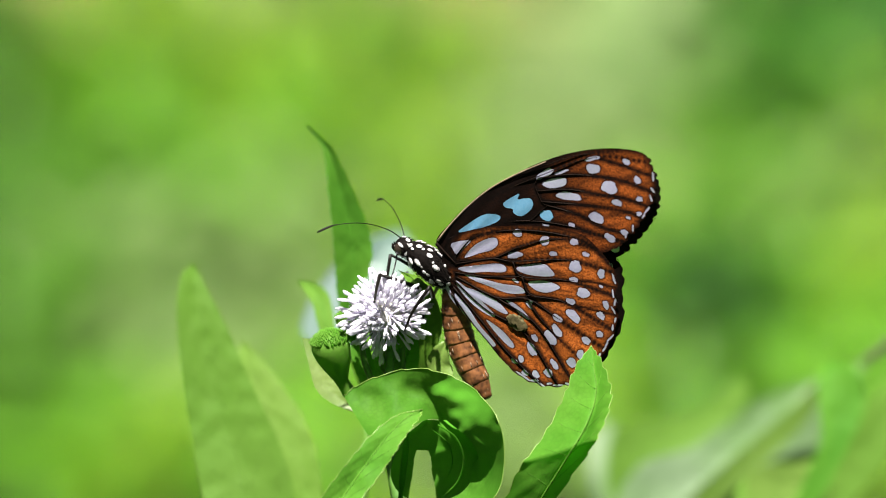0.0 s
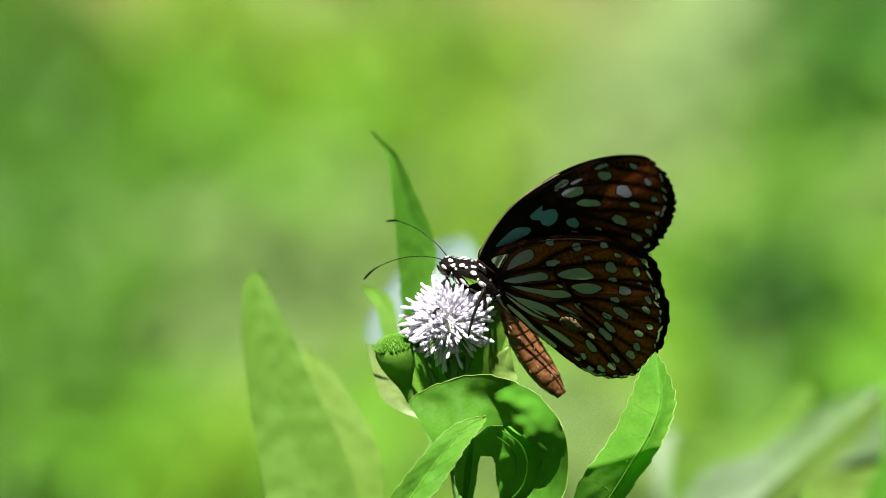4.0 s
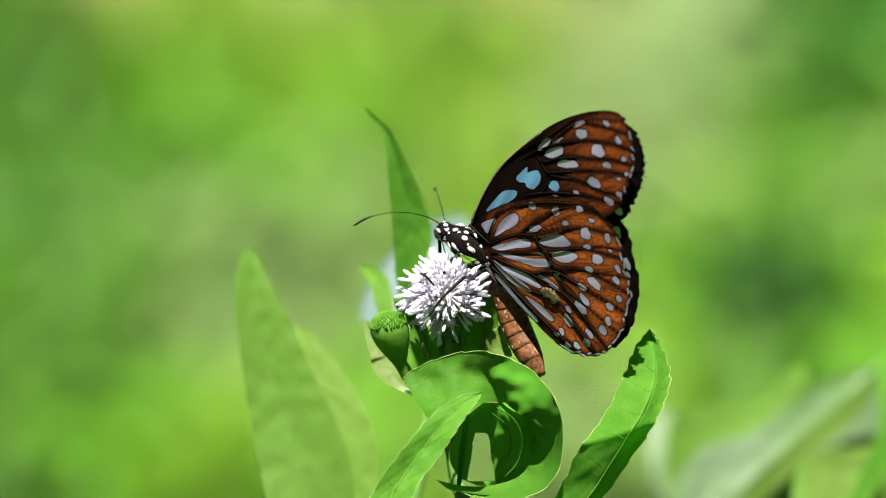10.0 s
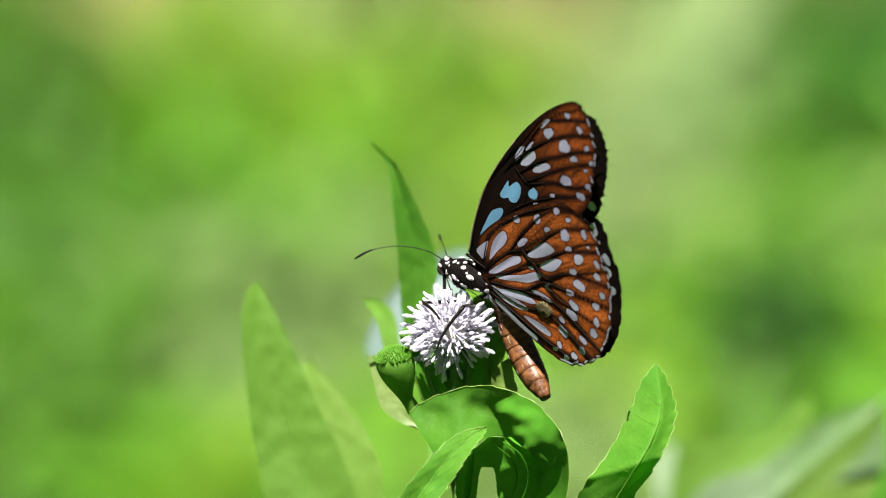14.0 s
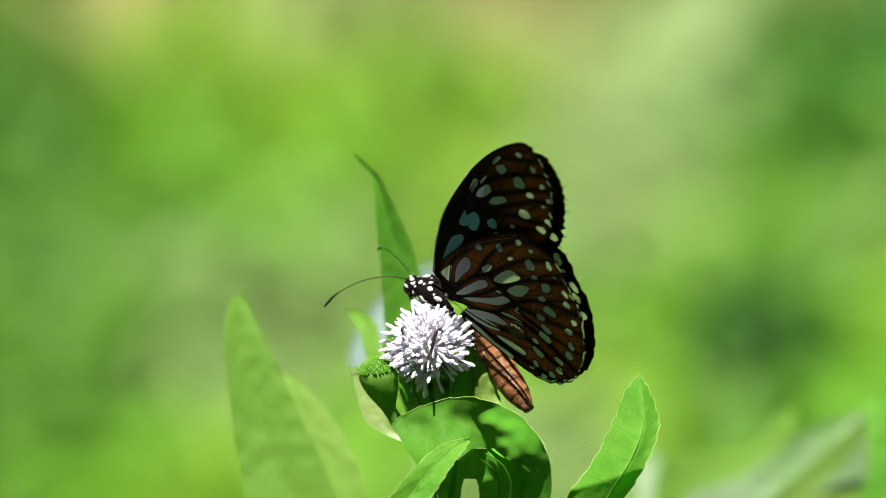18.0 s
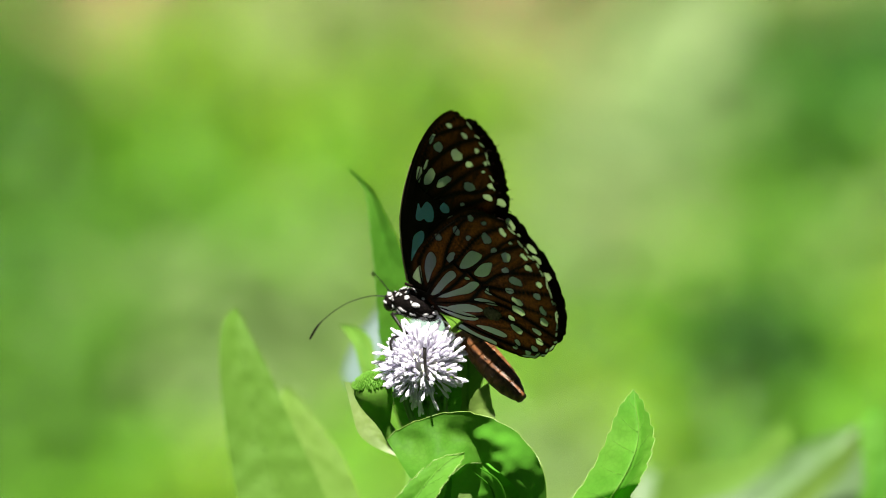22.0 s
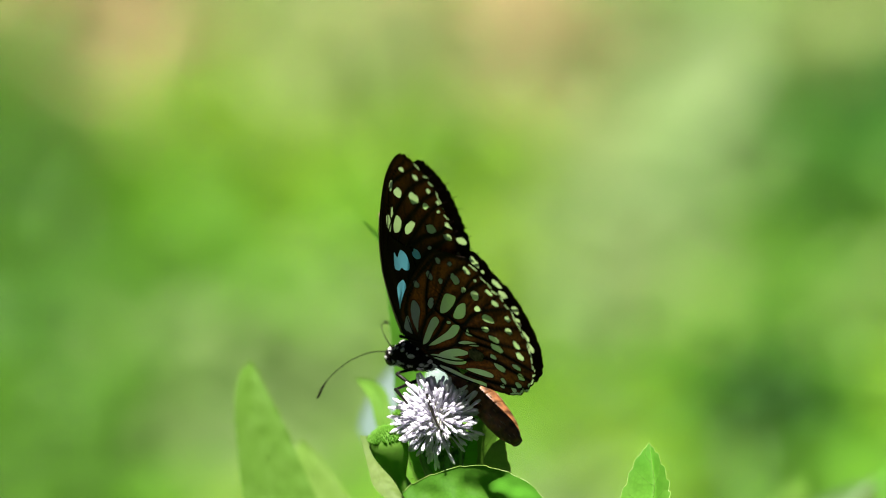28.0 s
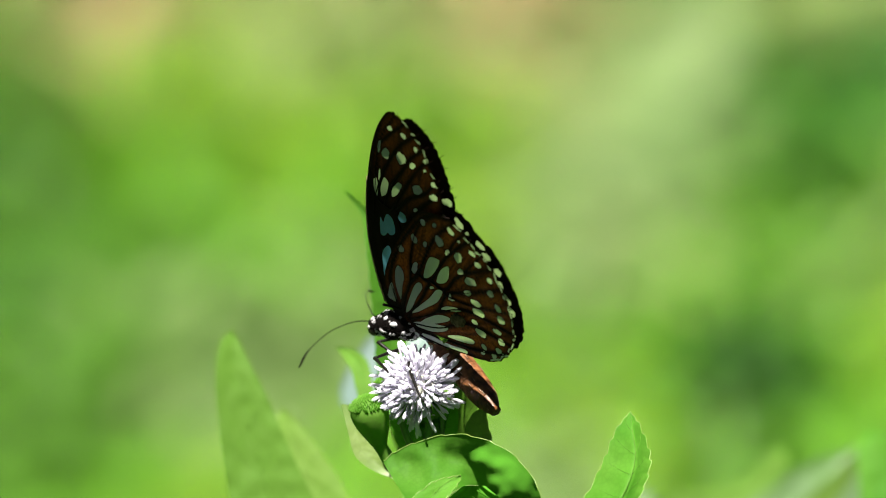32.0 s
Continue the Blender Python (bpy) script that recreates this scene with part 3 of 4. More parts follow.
# Added leaf; its pale blue base colour is the tall leaf's sky sheen.
SHEEN = leaf_material("painted_sky_sheen", (0.10, 0.17, 0.14), (0.15, 0.21, 0.20), (0.09, 0.18, 0.10), rough=0.3, spec=0.8)
leaf(rear, "-8.3,4.2 -15.5,1.9 -21.8,-3.4 -26.4,-9.7 -28.8,-15.5 -27.7,-19.0 -25.0,-21.0",
     "-8.1,3.9 -5.7,-1.0 -8.0,-6.8 -12.1,-12.6 -16.7,-17.3 -20.8,-20.2 -24.6,-21.2",
     185, 150, SHEEN, fold=3, ribs=False, teeth=3, tooth=0.2, n=40, label="added leaf painted with pale bluish sky sheen, behind the flower")
stalk(rear, [(-19.7,-19.6, 47), (-16.7,-27.7, 52), (-14.4,-37.0, 60), (-19.0,-59.0, 62), (-32.9,-76.4, 60)], 0.0006, 0.0009, "petiole")
stalk(rear, [(-24.8,-21.0, 150), (-20.2,-28.9, 132), (-15.0,-37.0, 118), (-20.2,-59.0, 90), (-32.9,-76.4, 60)], 0.0006, 0.0009, "petiole")

# third plant: blurred leaves low beside the others
p3 = spot(65.6,-82.2, 360)
side_plant = thing_at("leafy_weed", Vector((p3.x, p3.y, 0)))
line = shoot(p3, side_plant.location)
v, f = tube(line, [0.0015 + 0.0025 * i / 13 for i in range(14)], 10)
mesh_object("main_stem", v, f, STEM, side_plant)
# The bluish sky sheen on these leaves is mixed into their base colour.
GREY = leaf_material("painted_sheen_leaf", (0.080, 0.165, 0.040), (0.118, 0.175, 0.098), (0.14, 0.27, 0.06), rough=0.5, spec=0.2, scale=25)
for a, b, d, mat, words in (
        ("61.0,-26.2 57.5,-29.5 52.0,-33.6 45.0,-35.2 38.5,-36.0 34.5,-38.0 34.0,-50.0 42.0,-66.0", "61.6,-26.4 62.4,-30.5 58.0,-36.0 52.5,-40.5 47.0,-44.0 43.0,-49.0 43.5,-56.0 46.0,-66.0", 165, LEAF_BACK, "soft green arching leaf with a curled tip"),
        ("76.7,-26.6 66.8,-30.0 58.7,-35.6 50.4,-41.0 41.0,-44.2 36.0,-52.0 40.8,-66.0", "76.9,-27.0 73.6,-32.4 66.0,-39.2 57.0,-46.8 49.0,-54.2 44.5,-60.0 43.6,-66.0", 130, GREY, "broad grey-green leaf with a painted lilac sheen"),
        ("77.0,-27.4 72.0,-32.6 64.4,-39.0 56.4,-46.0 48.6,-53.6 43.0,-66.0", "77.6,-28.0 74.6,-34.8 67.0,-42.6 59.0,-49.6 51.2,-56.8 46.4,-66.0", 122, LEAF_SOFT, "long yellow-green leaf slanting upward"),
        ("77.2,-29.6 74.2,-34.2 69.0,-39.8 62.4,-45.8 54.4,-53.6 48.0,-66.0", "77.6,-29.9 77.6,-38.0 75.4,-45.2 68.0,-48.6 60.0,-56.0 53.0,-66.0", 138, GREY, "grey-green leaf with a painted bluish sheen"),
        ("32.9,-35.2 30.3,-39.3 30.3,-45.1 32.0,-52.1 42.4,-66.0", "33.2,-35.2 36.6,-38.1 38.4,-43.9 39.5,-52.1 45.9,-66.0", 180, GREY, "small leaf with a painted pale sheen low in the clump"),
        ("78.8,-23.1 77.0,-27.7 77.5,-34.7 76.8,-41.6 66.3,-64.8", "79.1,-23.1 84.4,-24.8 86.5,-31.2 83.0,-40.5 70.3,-64.8", 100, LEAF, "upright mid-green leaf"),
        ("94.6,-24.2 88.2,-30.0 82.4,-37.0 76.1,-45.1 65.6,-64.8", "95.8,-25.4 96.4,-34.7 91.1,-43.9 83.0,-53.2 73.7,-64.8", 150, LEAF_BACK, "broad light green leaf"),
        ("80.4,-42.0 73.0,-44.0 66.0,-44.4 62.0,-48.2 60.6,-54.0 61.0,-66.0", "80.6,-42.4 79.0,-49.0 75.0,-54.0 71.0,-59.0 68.0,-62.0 65.0,-66.0", 112, LEAF_SOFT, "lime leaf arching low in the clump"),
        ("82.0,-30.0 72.0,-35.0 60.0,-40.0 50.0,-45.0 42.0,-50.0 40.0,-66.0", "84.0,-31.0 86.0,-42.0 82.0,-50.0 74.0,-56.0 66.0,-60.0 60.0,-66.0", 190, LEAF_SOFT, "broad pale leaf at the back of the clump"),
        ("61.9,-47.0 59.9,-50.7 59.7,-56.7 60.3,-66.0", "62.0,-47.0 62.4,-50.9 62.6,-56.7 62.1,-66.0", 80, LEAF_BACK, "narrow pointed green leaf tip")):
    leaf(side_plant, a, b, d * 1.6 + 12, d * 1.6, mat, fold=0.8, teeth=9, tooth=0.35, n=44, ribs=mat, label=words)
stalk(side_plant, [(85.5,-23.9, 200), (81.9,-37.0, 200), (65.6,-63.7, 340)], 0.0010, 0.0014)
twig = stalk(side_plant, [(94.6,-17.3, 200), (89.4,-21.0, 200), (85.3,-24.0, 200)], 0.0012, 0.0008, "withered_tip", "dark brown withered shoot tip")
twig.data.materials[0] = plain("withered_brown", (0.012, 0.009, 0.006), (0.035, 0.02, 0.01), 0.8)

# ---- the open flower head, a part of the plant that nods ----
FLOWER = spot(-11.7,-13.8, 2)


def floret_mesh(seed):
    """A slender white floret: narrow tube, swollen lobed mouth, two curled stigma arms."""
    rnd = random.Random(seed)
    ln = 0.0056 * rnd.uniform(0.7, 1.25)
    b = Vector((rnd.uniform(-1, 1), rnd.uniform(-1, 1), 0)) * ln * 0.42
    line = curve_points([Vector((0, 0, 0)), b * 0.4 + Vector((0, 0, ln * 0.4)), b * 0.9 + Vector((0, 0, ln * 0.75)), b * 1.3 + Vector((0, 0, ln))], 8)
    prof = [0.00012, 0.00012, 0.00013, 0.00016, 0.00022, 0.00032, 0.00040, 0.00019]
    return merge([tube(line, prof, 7)])


def flower_head(parent):
    v, f = ball(0.0042, 0.0042, 0.0036, 10, 16, 0.05)
    head = mesh_object("flower_head", v, f, PETAL_CORE, None, "fluffy white flower head of many slender florets")
    kinds = []
    for k in range(7):
        fv, ff = floret_mesh(k)
        me = bpy.data.meshes.new("floret")
        me.from_pydata([tuple(q) for q in fv], [], ff)
        me.materials.append(PETAL)
        me.polygons.foreach_set("use_smooth", [True] * len(me.polygons))
        kinds.append(me)
    rnd = random.Random(11)
    axis = (UP * 0.75 - FW * 0.55 - AX * 0.25).normalized()
    made = 0
    for k in range(420):
        zz = 1 - 2 * (k + 0.5) / 420
        a = k * 2.39996
        w = Vector((math.sqrt(1 - zz * zz) * math.cos(a), math.sqrt(1 - zz * zz) * math.sin(a), zz))
        if w.dot(axis) < -0.42 or made >= 295:
            continue
        w = (w + Vector((rnd.gauss(0, 0.25), rnd.gauss(0, 0.25), rnd.gauss(0, 0.25)))).normalized()
        q = w.to_track_quat("Z", "Y").to_matrix().to_4x4()
        m = Matrix.Translation(w * 0.0026) @ q @ Matrix.Rotation(rnd.uniform(0, 6.28), 4, "Z")
        shared("floret", kinds[k % 7], head, m)
        made += 1
    inner = []
    for k in range(230):
        zz = 1 - 2 * (k + 0.5) / 230
        a = k * 2.39996 + 1.3
        w = Vector((math.sqrt(1 - zz * zz) * math.cos(a), math.sqrt(1 - zz * zz) * math.sin(a), zz))
        if w.dot(axis) < -0.45:
            continue
        w = (w + Vector((rnd.gauss(0, 0.25), rnd.gauss(0, 0.25), rnd.gauss(0, 0.25)))).normalized()
        m = Matrix.Translation(w * 0.0022) @ w.to_track_quat("Z", "Y").to_matrix().to_4x4() @ Matrix.Scale(rnd.uniform(0.7, 0.98), 4)
        fv, ff = floret_mesh(k % 7 + 20)
        inner.append(([m @ q for q in fv], ff))
    v, f = merge(inner)
    tagged(mesh_object("inner_floret_tuft", v, f, PETAL, head), kind="stuff")
    for k in range(22):
        a = k / 22 * 6.283
        base = -axis * 0.0065
        side = (axis.orthogonal().normalized() * math.cos(a) + axis.cross(axis.orthogonal().normalized()) * math.sin(a))
        v, f = tube(curve_points([base + side * 0.0008, base + side * 0.0035 + axis * 0.001, base + side * 0.0042 + axis * 0.0045], 5), [0.0005, 0.0008, 0.0008, 0.0005, 0.0001], 5)
        mesh_object("bract", v, f, BUD, head)
    return head


for body in (plant, rear, side_plant):
    settle(body)
head = flower_head(plant)
head.parent = plant
head.location = FLOWER - plant.location
tagged(plant, "green weed with a white flower head, toothed leaves and buds", "plant")
tagged(rear, "soft-focus green weed with tall upright leaves", "plant")
tagged(side_plant, "blurred weed with grey-green glossy leaves", "plant")

# ---- the butterfly: x towards the tail, y away from the viewer, z up, in millimetres round the wing root ----
from mathutils.geometry import delaunay_2d_cdt

butterfly = new("butterfly")
tagged(butterfly, "brown butterfly with pale blue-white spots resting on the flower", "butterfly")


def ring(text, n):
    """A closed smooth outline through points in millimetres."""
    p = [Vector(q) for q in flat2(text)]
    k = len(p)
    out = []
    for i in range(n):
        s = i / n * k
        j = int(s)
        u = s - j
        a, b, c, d = p[(j - 1) % k], p[j % k], p[(j + 1) % k], p[(j + 2) % k]
        out.append(0.5 * ((2 * b) + (c - a) * u + (2 * a - 5 * b + 4 * c - d) * u * u + (3 * b - a - 3 * c + d) * u ** 3))
    return out


def oval(x, z, a, b, turn, seed):
    """An uneven oval window of half-lengths a and b."""
    rnd = random.Random(seed)
    c, s = math.cos(radians(turn)), math.sin(radians(turn))
    ph = rnd.uniform(0, 6)
    out = []
    for i in range(22):
        t = i / 22 * 6.28318
        k = 1 + 0.06 * math.sin(2 * t + ph) + 0.06 * math.sin(3 * t + ph * 2) + 0.05 * math.sin(5 * t + ph * 3) + rnd.uniform(-0.04, 0.04)
        u, w = a * k * math.copysign(abs(math.cos(t)) ** 0.85, math.cos(t)), b * k * math.copysign(abs(math.sin(t)) ** 0.85, math.sin(t))
        out.append(Vector((x + u * c - w * s, z + u * s + w * c)))
    return out


def inside(p, poly):
    hit = False
    j = len(poly) - 1
    for i in range(len(poly)):
        a, b = poly[i], poly[j]
        if (a.y > p.y) != (b.y > p.y) and p.x < (b.x - a.x) * (p.y - a.y) / (b.y - a.y) + a.x:
            hit = not hit
        j = i
    return hit


def scallop(line, count, depth, lo, hi):
    """Gentle waves along the outer margin, from share lo to hi of the outline."""
    n = len(line)
    mid = sum(line, Vector((0, 0))) / n
    for i in range(n):
        s = i / n
        if lo < s < hi:
            k = abs(math.sin((s - lo) / (hi - lo) * math.pi * count)) + 0.7 * noise.noise(Vector((i * 0.31, count, 0)))
            line[i] = line[i] + (line[i] - mid).normalized() * depth * (k - 0.5)
    return line


def nibble(line, bites):
    """Small torn notches in the margin; bites: place, reach and depth in millimetres."""
    mid = sum(line, Vector((0, 0))) / len(line)
    for x, z, reach, depth in bites:
        for i, p in enumerate(line):
            g = (p - Vector((x, z))).length
            if g < reach:
                line[i] = p + (mid - p).normalized() * depth * (1 - g / reach)
    return line


def wing_mesh(name, line, windows, grounds, lines):
    """The membrane, cut along every window; windows: (outline, which material); lines: the veins."""
    halo = []
    pts, edges = list(line), [(i, (i + 1) % len(line)) for i in range(len(line))]
    for poly, _ in windows:
        k = len(pts)
        pts += poly
        edges += [(k + i, k + (i + 1) % len(poly)) for i in range(len(poly))]
        heart = sum(poly, Vector((0, 0))) / len(poly)
        halo += [p + (p - heart).normalized() * reach for p in poly[::2] for reach in (0.22, 0.45)]
    lo = Vector((min(p.x for p in line), min(p.y for p in line)))
    hi = Vector((max(p.x for p in line), max(p.y for p in line)))
    step = 0.42
    x = lo.x
    while x < hi.x:
        z = lo.y
        while z < hi.y:
            p = Vector((x + 0.3 * math.sin(z * 7), z))
            if inside(p, line):
                pts.append(p)
            z += step
        x += step
    pts += [p for p in halo if inside(p, line)]
    vs, _, fs, _, _, _ = delaunay_2d_cdt(pts, edges, [], 0, 1e-4)
    boxes = [(min(q.x for q in w), max(q.x for q in w), min(q.y for q in w), max(q.y for q in w), w, m) for w, m in windows]
    keep, mats = [], []
    for f in fs:
        c = sum((vs[i] for i in f), Vector((0, 0))) / len(f)
        if not inside(c, line):
            continue
        m = 0
        for x0, x1, z0, z1, w, k in boxes:
            if x0 <= c.x <= x1 and z0 <= c.y <= z1 and inside(c, w):
                m = k
        keep.append(tuple(f))
        mats.append(m)
    verts = []
    for p in vs:
        wavy = 0.045 * math.sin(math.atan2(p.y + 2, p.x + 4) * 34) + 0.5 * noise.noise(Vector((p.x * 0.06, p.y * 0.06, 1.3)))
        wavy -= 0.75 * max(0.0, (p.x - 25) / 15) ** 2
        verts.append((p.x / 1000, wavy / 1000, p.y / 1000))
    me = bpy.data.meshes.new(name)
    me.from_pydata(verts, [], keep)
    for g in grounds:
        me.materials.append(g)
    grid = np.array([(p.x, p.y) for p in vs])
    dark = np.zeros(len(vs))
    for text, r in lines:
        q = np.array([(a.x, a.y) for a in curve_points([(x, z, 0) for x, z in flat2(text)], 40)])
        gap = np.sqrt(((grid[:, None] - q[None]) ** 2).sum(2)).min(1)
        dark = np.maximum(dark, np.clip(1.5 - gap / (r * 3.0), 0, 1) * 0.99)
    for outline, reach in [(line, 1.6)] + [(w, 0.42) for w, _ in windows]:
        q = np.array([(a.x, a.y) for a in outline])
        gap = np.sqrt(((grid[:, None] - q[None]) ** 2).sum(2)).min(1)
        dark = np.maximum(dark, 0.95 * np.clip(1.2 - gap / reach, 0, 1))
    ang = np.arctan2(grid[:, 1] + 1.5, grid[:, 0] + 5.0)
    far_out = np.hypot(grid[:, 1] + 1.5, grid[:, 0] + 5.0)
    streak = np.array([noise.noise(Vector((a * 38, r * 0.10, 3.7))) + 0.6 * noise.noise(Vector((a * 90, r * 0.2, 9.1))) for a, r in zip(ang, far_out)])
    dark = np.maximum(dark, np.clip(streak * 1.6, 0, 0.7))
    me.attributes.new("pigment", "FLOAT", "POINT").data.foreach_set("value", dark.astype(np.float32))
    me.polygons.foreach_set("material_index", mats)
    me.polygons.foreach_set("use_smooth", [True] * len(keep))
    me.update()
    return me


FORE = scallop(ring("-4.0,4.6 -1.3,8.6 2.3,12.7 7.0,17.0 12.8,20.7 18.7,23.9 24.8,26.3 30.8,27.8 36.3,28.3 40.4,27.7 42.2,25.2 42.9,21.9 42.5,18.7 41.1,15.3 39.0,12.1 36.9,8.9 31.6,5.9 19.5,2.8 7.3,1.0 -1.2,1.0", 240), 11, 0.55, 0.46, 0.76)
HIND = scallop(ring("-2.1,3.4 0.1,6.6 6.2,9.0 12.4,10.0 18.5,10.5 24.6,10.2 28.4,9.2 31.5,6.6 34.0,3.7 35.2,0.5 34.9,-3.1 35.3,-6.9 34.6,-10.9 33.1,-13.9 31.3,-17.4 28.8,-20.1 25.4,-22.5 22.1,-23.5 18.7,-23.4 15.4,-22.5 12.4,-20.5 9.9,-18.2 7.7,-15.7 5.2,-13.0 2.8,-10.3 0.5,-8.0 -1.3,-5.4 -2.5,-2.1", 260), 13, 0.4, 0.28, 0.72)

FORE = nibble(FORE, [(38.0, 8.0, 1.6, 1.5), (42.3, 13.5, 1.5, 1.6), (38.0, 10.0, 1.2, 1.0), (45.2, 17.8, 1.2, 0.8)])

FORE_OVALS = [(19.1, 21.3, 2.37, 0.67, 32), (22.6, 22.0, 1.64, 0.33, 22), (21.4, 19.6, 2.89, 1.03, 11), (24.3, 17.1, 2.72, 0.93, -1), (29.2, 25.5, 1.74, 0.45, 18), (29.4, 23.4, 1.61, 1.03, 9),
              (33.0, 19.9, 1.90, 1.30, -11), (34.7, 16.9, 1.12, 0.71, -8), (30.3, 13.2, 1.66, 1.19, -19), (33.3, 9.3, 1.33, 0.83, -25), (25.0, 11.1, 0.78, 0.47, -6)]
FORE_EDGE = [(36.5, 25.6, 0.87, 0.61, -19), (39.0, 22.1, 0.86, 0.72, -40), (39.5, 18.2, 0.69, 0.60, 4), (39.5, 15.1, 0.59, 0.50, 4), (36.4, 10.8, 0.87, 0.61, -19), (37.2, 14.0, 0.58, 0.31, -11), (19.5, 10.5, 0.78, 0.20, -4)]
FORE_BLUE = [(19.6, 12.6, 1.46, 1.21, 10)]
HIND_DISC = [(13.8, 8.6, 1.08, 0.80, -14), (13.2, 3.8, 1.68, 0.77, 10), (19.6, 7.5, 1.11, 1.01, 4), (25.9, 7.9, 0.89, 0.78, 4), (21.4, 4.9, 0.89, 0.56, 4), (28.4, 5.5, 0.88, 0.46, -8), (26.2, 2.7, 1.42, 1.25, -6),
             (25.9, -0.1, 0.99, 0.57, -1), (13.4, -1.7, 0.74, 0.35, -27), (25.3, -4.8, 1.09, 0.68, -6), (22.5, -8.7, 1.28, 0.69, -23), (22.4, -11.4, 1.60, 0.81, -49), (21.0, -13.1, 1.81, 1.05, -45), (25.9, -7.8, 1.81, 1.05, -38), (28.0, -2.7, 1.41, 1.15, -11)]
HIND_EDGE = [(31.8, 1.8, 0.82, 1.04, 4), (31.8, -0.9, 0.49, 0.31, -19), (32.9, -4.7, 0.62, 1.02, 14), (31.8, -7.1, 0.99, 0.76, -45), (31.6, -11.1, 0.82, 0.73, 4), (28.7, -12.8, 1.08, 0.76, -38), (17.6, -13.5, 0.89, 0.64, -55),
             (17.0, -16.0, 1.70, 0.85, -66), (27.5, -15.9, 0.82, 1.04, 4), (25.6, -17.9, 1.18, 0.96, -45), (21.9, -18.7, 1.28, 0.64, -51), (20.6, -20.7, 1.08, 0.86, -40), (17.9, -21.3, 0.99, 0.64, -38), (15.6, -21.2, 0.79, 0.64, -34),
             (14.7, -18.3, 0.61, 0.83, 4), (13.3, -18.9, 0.80, 0.43, -17)]
FORE_SHAPES = ["10.2,14.4 12.2,15.9 13.8,16.8 13.4,15.5 14.8,15.8 16.4,15.9 17.0,14.6 16.0,12.9 14.1,11.7 12.5,12.4 12.3,13.2 10.7,13.4",
               "0.5,7.2 3.4,9.7 6.7,11.8 9.9,11.8 9.5,10.4 5.9,8.6 2.9,7.6"]
HIND_SHAPES = ["-0.3,5.1 3.9,6.2 2.4,4.2 1.0,2.6 -0.0,3.4",
               "2.2,2.2 4.5,5.1 7.4,6.9 9.4,7.2 9.8,5.8 8.4,4.4 5.6,3.4 3.6,2.5",
               "0.7,-0.2 5.5,1.0 9.7,1.7 11.6,1.1 11.2,-0.1 7.3,-0.4 3.1,-0.9",
               "13.2,1.0 15.8,2.1 19.5,2.6 21.3,1.5 21.9,0.2 18.9,-0.3 15.2,-0.1",
               "1.9,-1.2 6.0,-1.8 10.9,-2.6 14.6,-2.8 15.9,-4.2 12.0,-4.6 8.0,-3.5 4.3,-2.4",
               "15.8,-1.7 19.5,-1.0 22.3,-1.5 23.1,-2.3 20.2,-3.6 17.6,-3.3",
               "0.2,-2.7 2.0,-3.4 5.6,-6.1 9.3,-9.6 8.1,-9.9 4.7,-8.0 1.7,-5.2",
               "2.6,-4.0 6.0,-4.8 9.6,-6.4 12.1,-8.8 10.9,-9.0 7.7,-7.5 4.7,-5.9",
               "0.2,-5.3 3.1,-8.1 6.0,-12.1 9.6,-16.0 7.9,-16.5 5.2,-13.9 2.3,-10.1 0.6,-7.2",
               "6.9,-10.4 10.2,-12.2 12.6,-14.5 13.4,-16.0 12.3,-16.1 9.5,-13.6",
               "-1.9,-3.7 -0.7,-4.7 0.4,-7.6 1.4,-9.6 -0.2,-8.4 -1.7,-6.0",
               "11.2,-5.9 13.3,-6.5 15.7,-8.4 16.6,-9.9 14.9,-9.1 13.0,-7.5",
               "15.6,-5.9 17.4,-5.5 16.7,-6.6 17.4,-7.6 16.2,-7.0"]


def rim_dashes(line, lo, hi, count, seed):
    """Thin white dashes of fringe scales just inside the margin."""
    rnd = random.Random(seed)
    n = len(line)
    mid = sum(line, Vector((0, 0))) / n
    out = []
    for k in range(count):
        i = int((lo + (hi - lo) * (k + rnd.uniform(0.2, 0.8)) / count) * n)
        p, q = line[i % n], line[(i + 2) % n]
        way = (q - p).normalized()
        p = p + (mid - p).normalized() * 0.45
        out.append(oval(p.x, p.y, rnd.uniform(0.5, 1.1), 0.2, math.degrees(math.atan2(way.y, way.x)), k))
    return out


def windows(ovals, blues, shapes, shape_kind, rim, grow=0.93):
    w = [(oval(*e, k), 2) for k, e in enumerate(ovals)] + [(oval(*e, 50), 3) for e in blues]
    w += [(ring(t, 36), shape_kind) for t in shapes]
    for k, (poly, m) in enumerate(w):
        heart = sum(poly, Vector((0, 0))) / len(poly)
        w[k] = ([heart + (p - heart) * grow for p in poly], m)
    return w + [(p, 2) for p in rim]


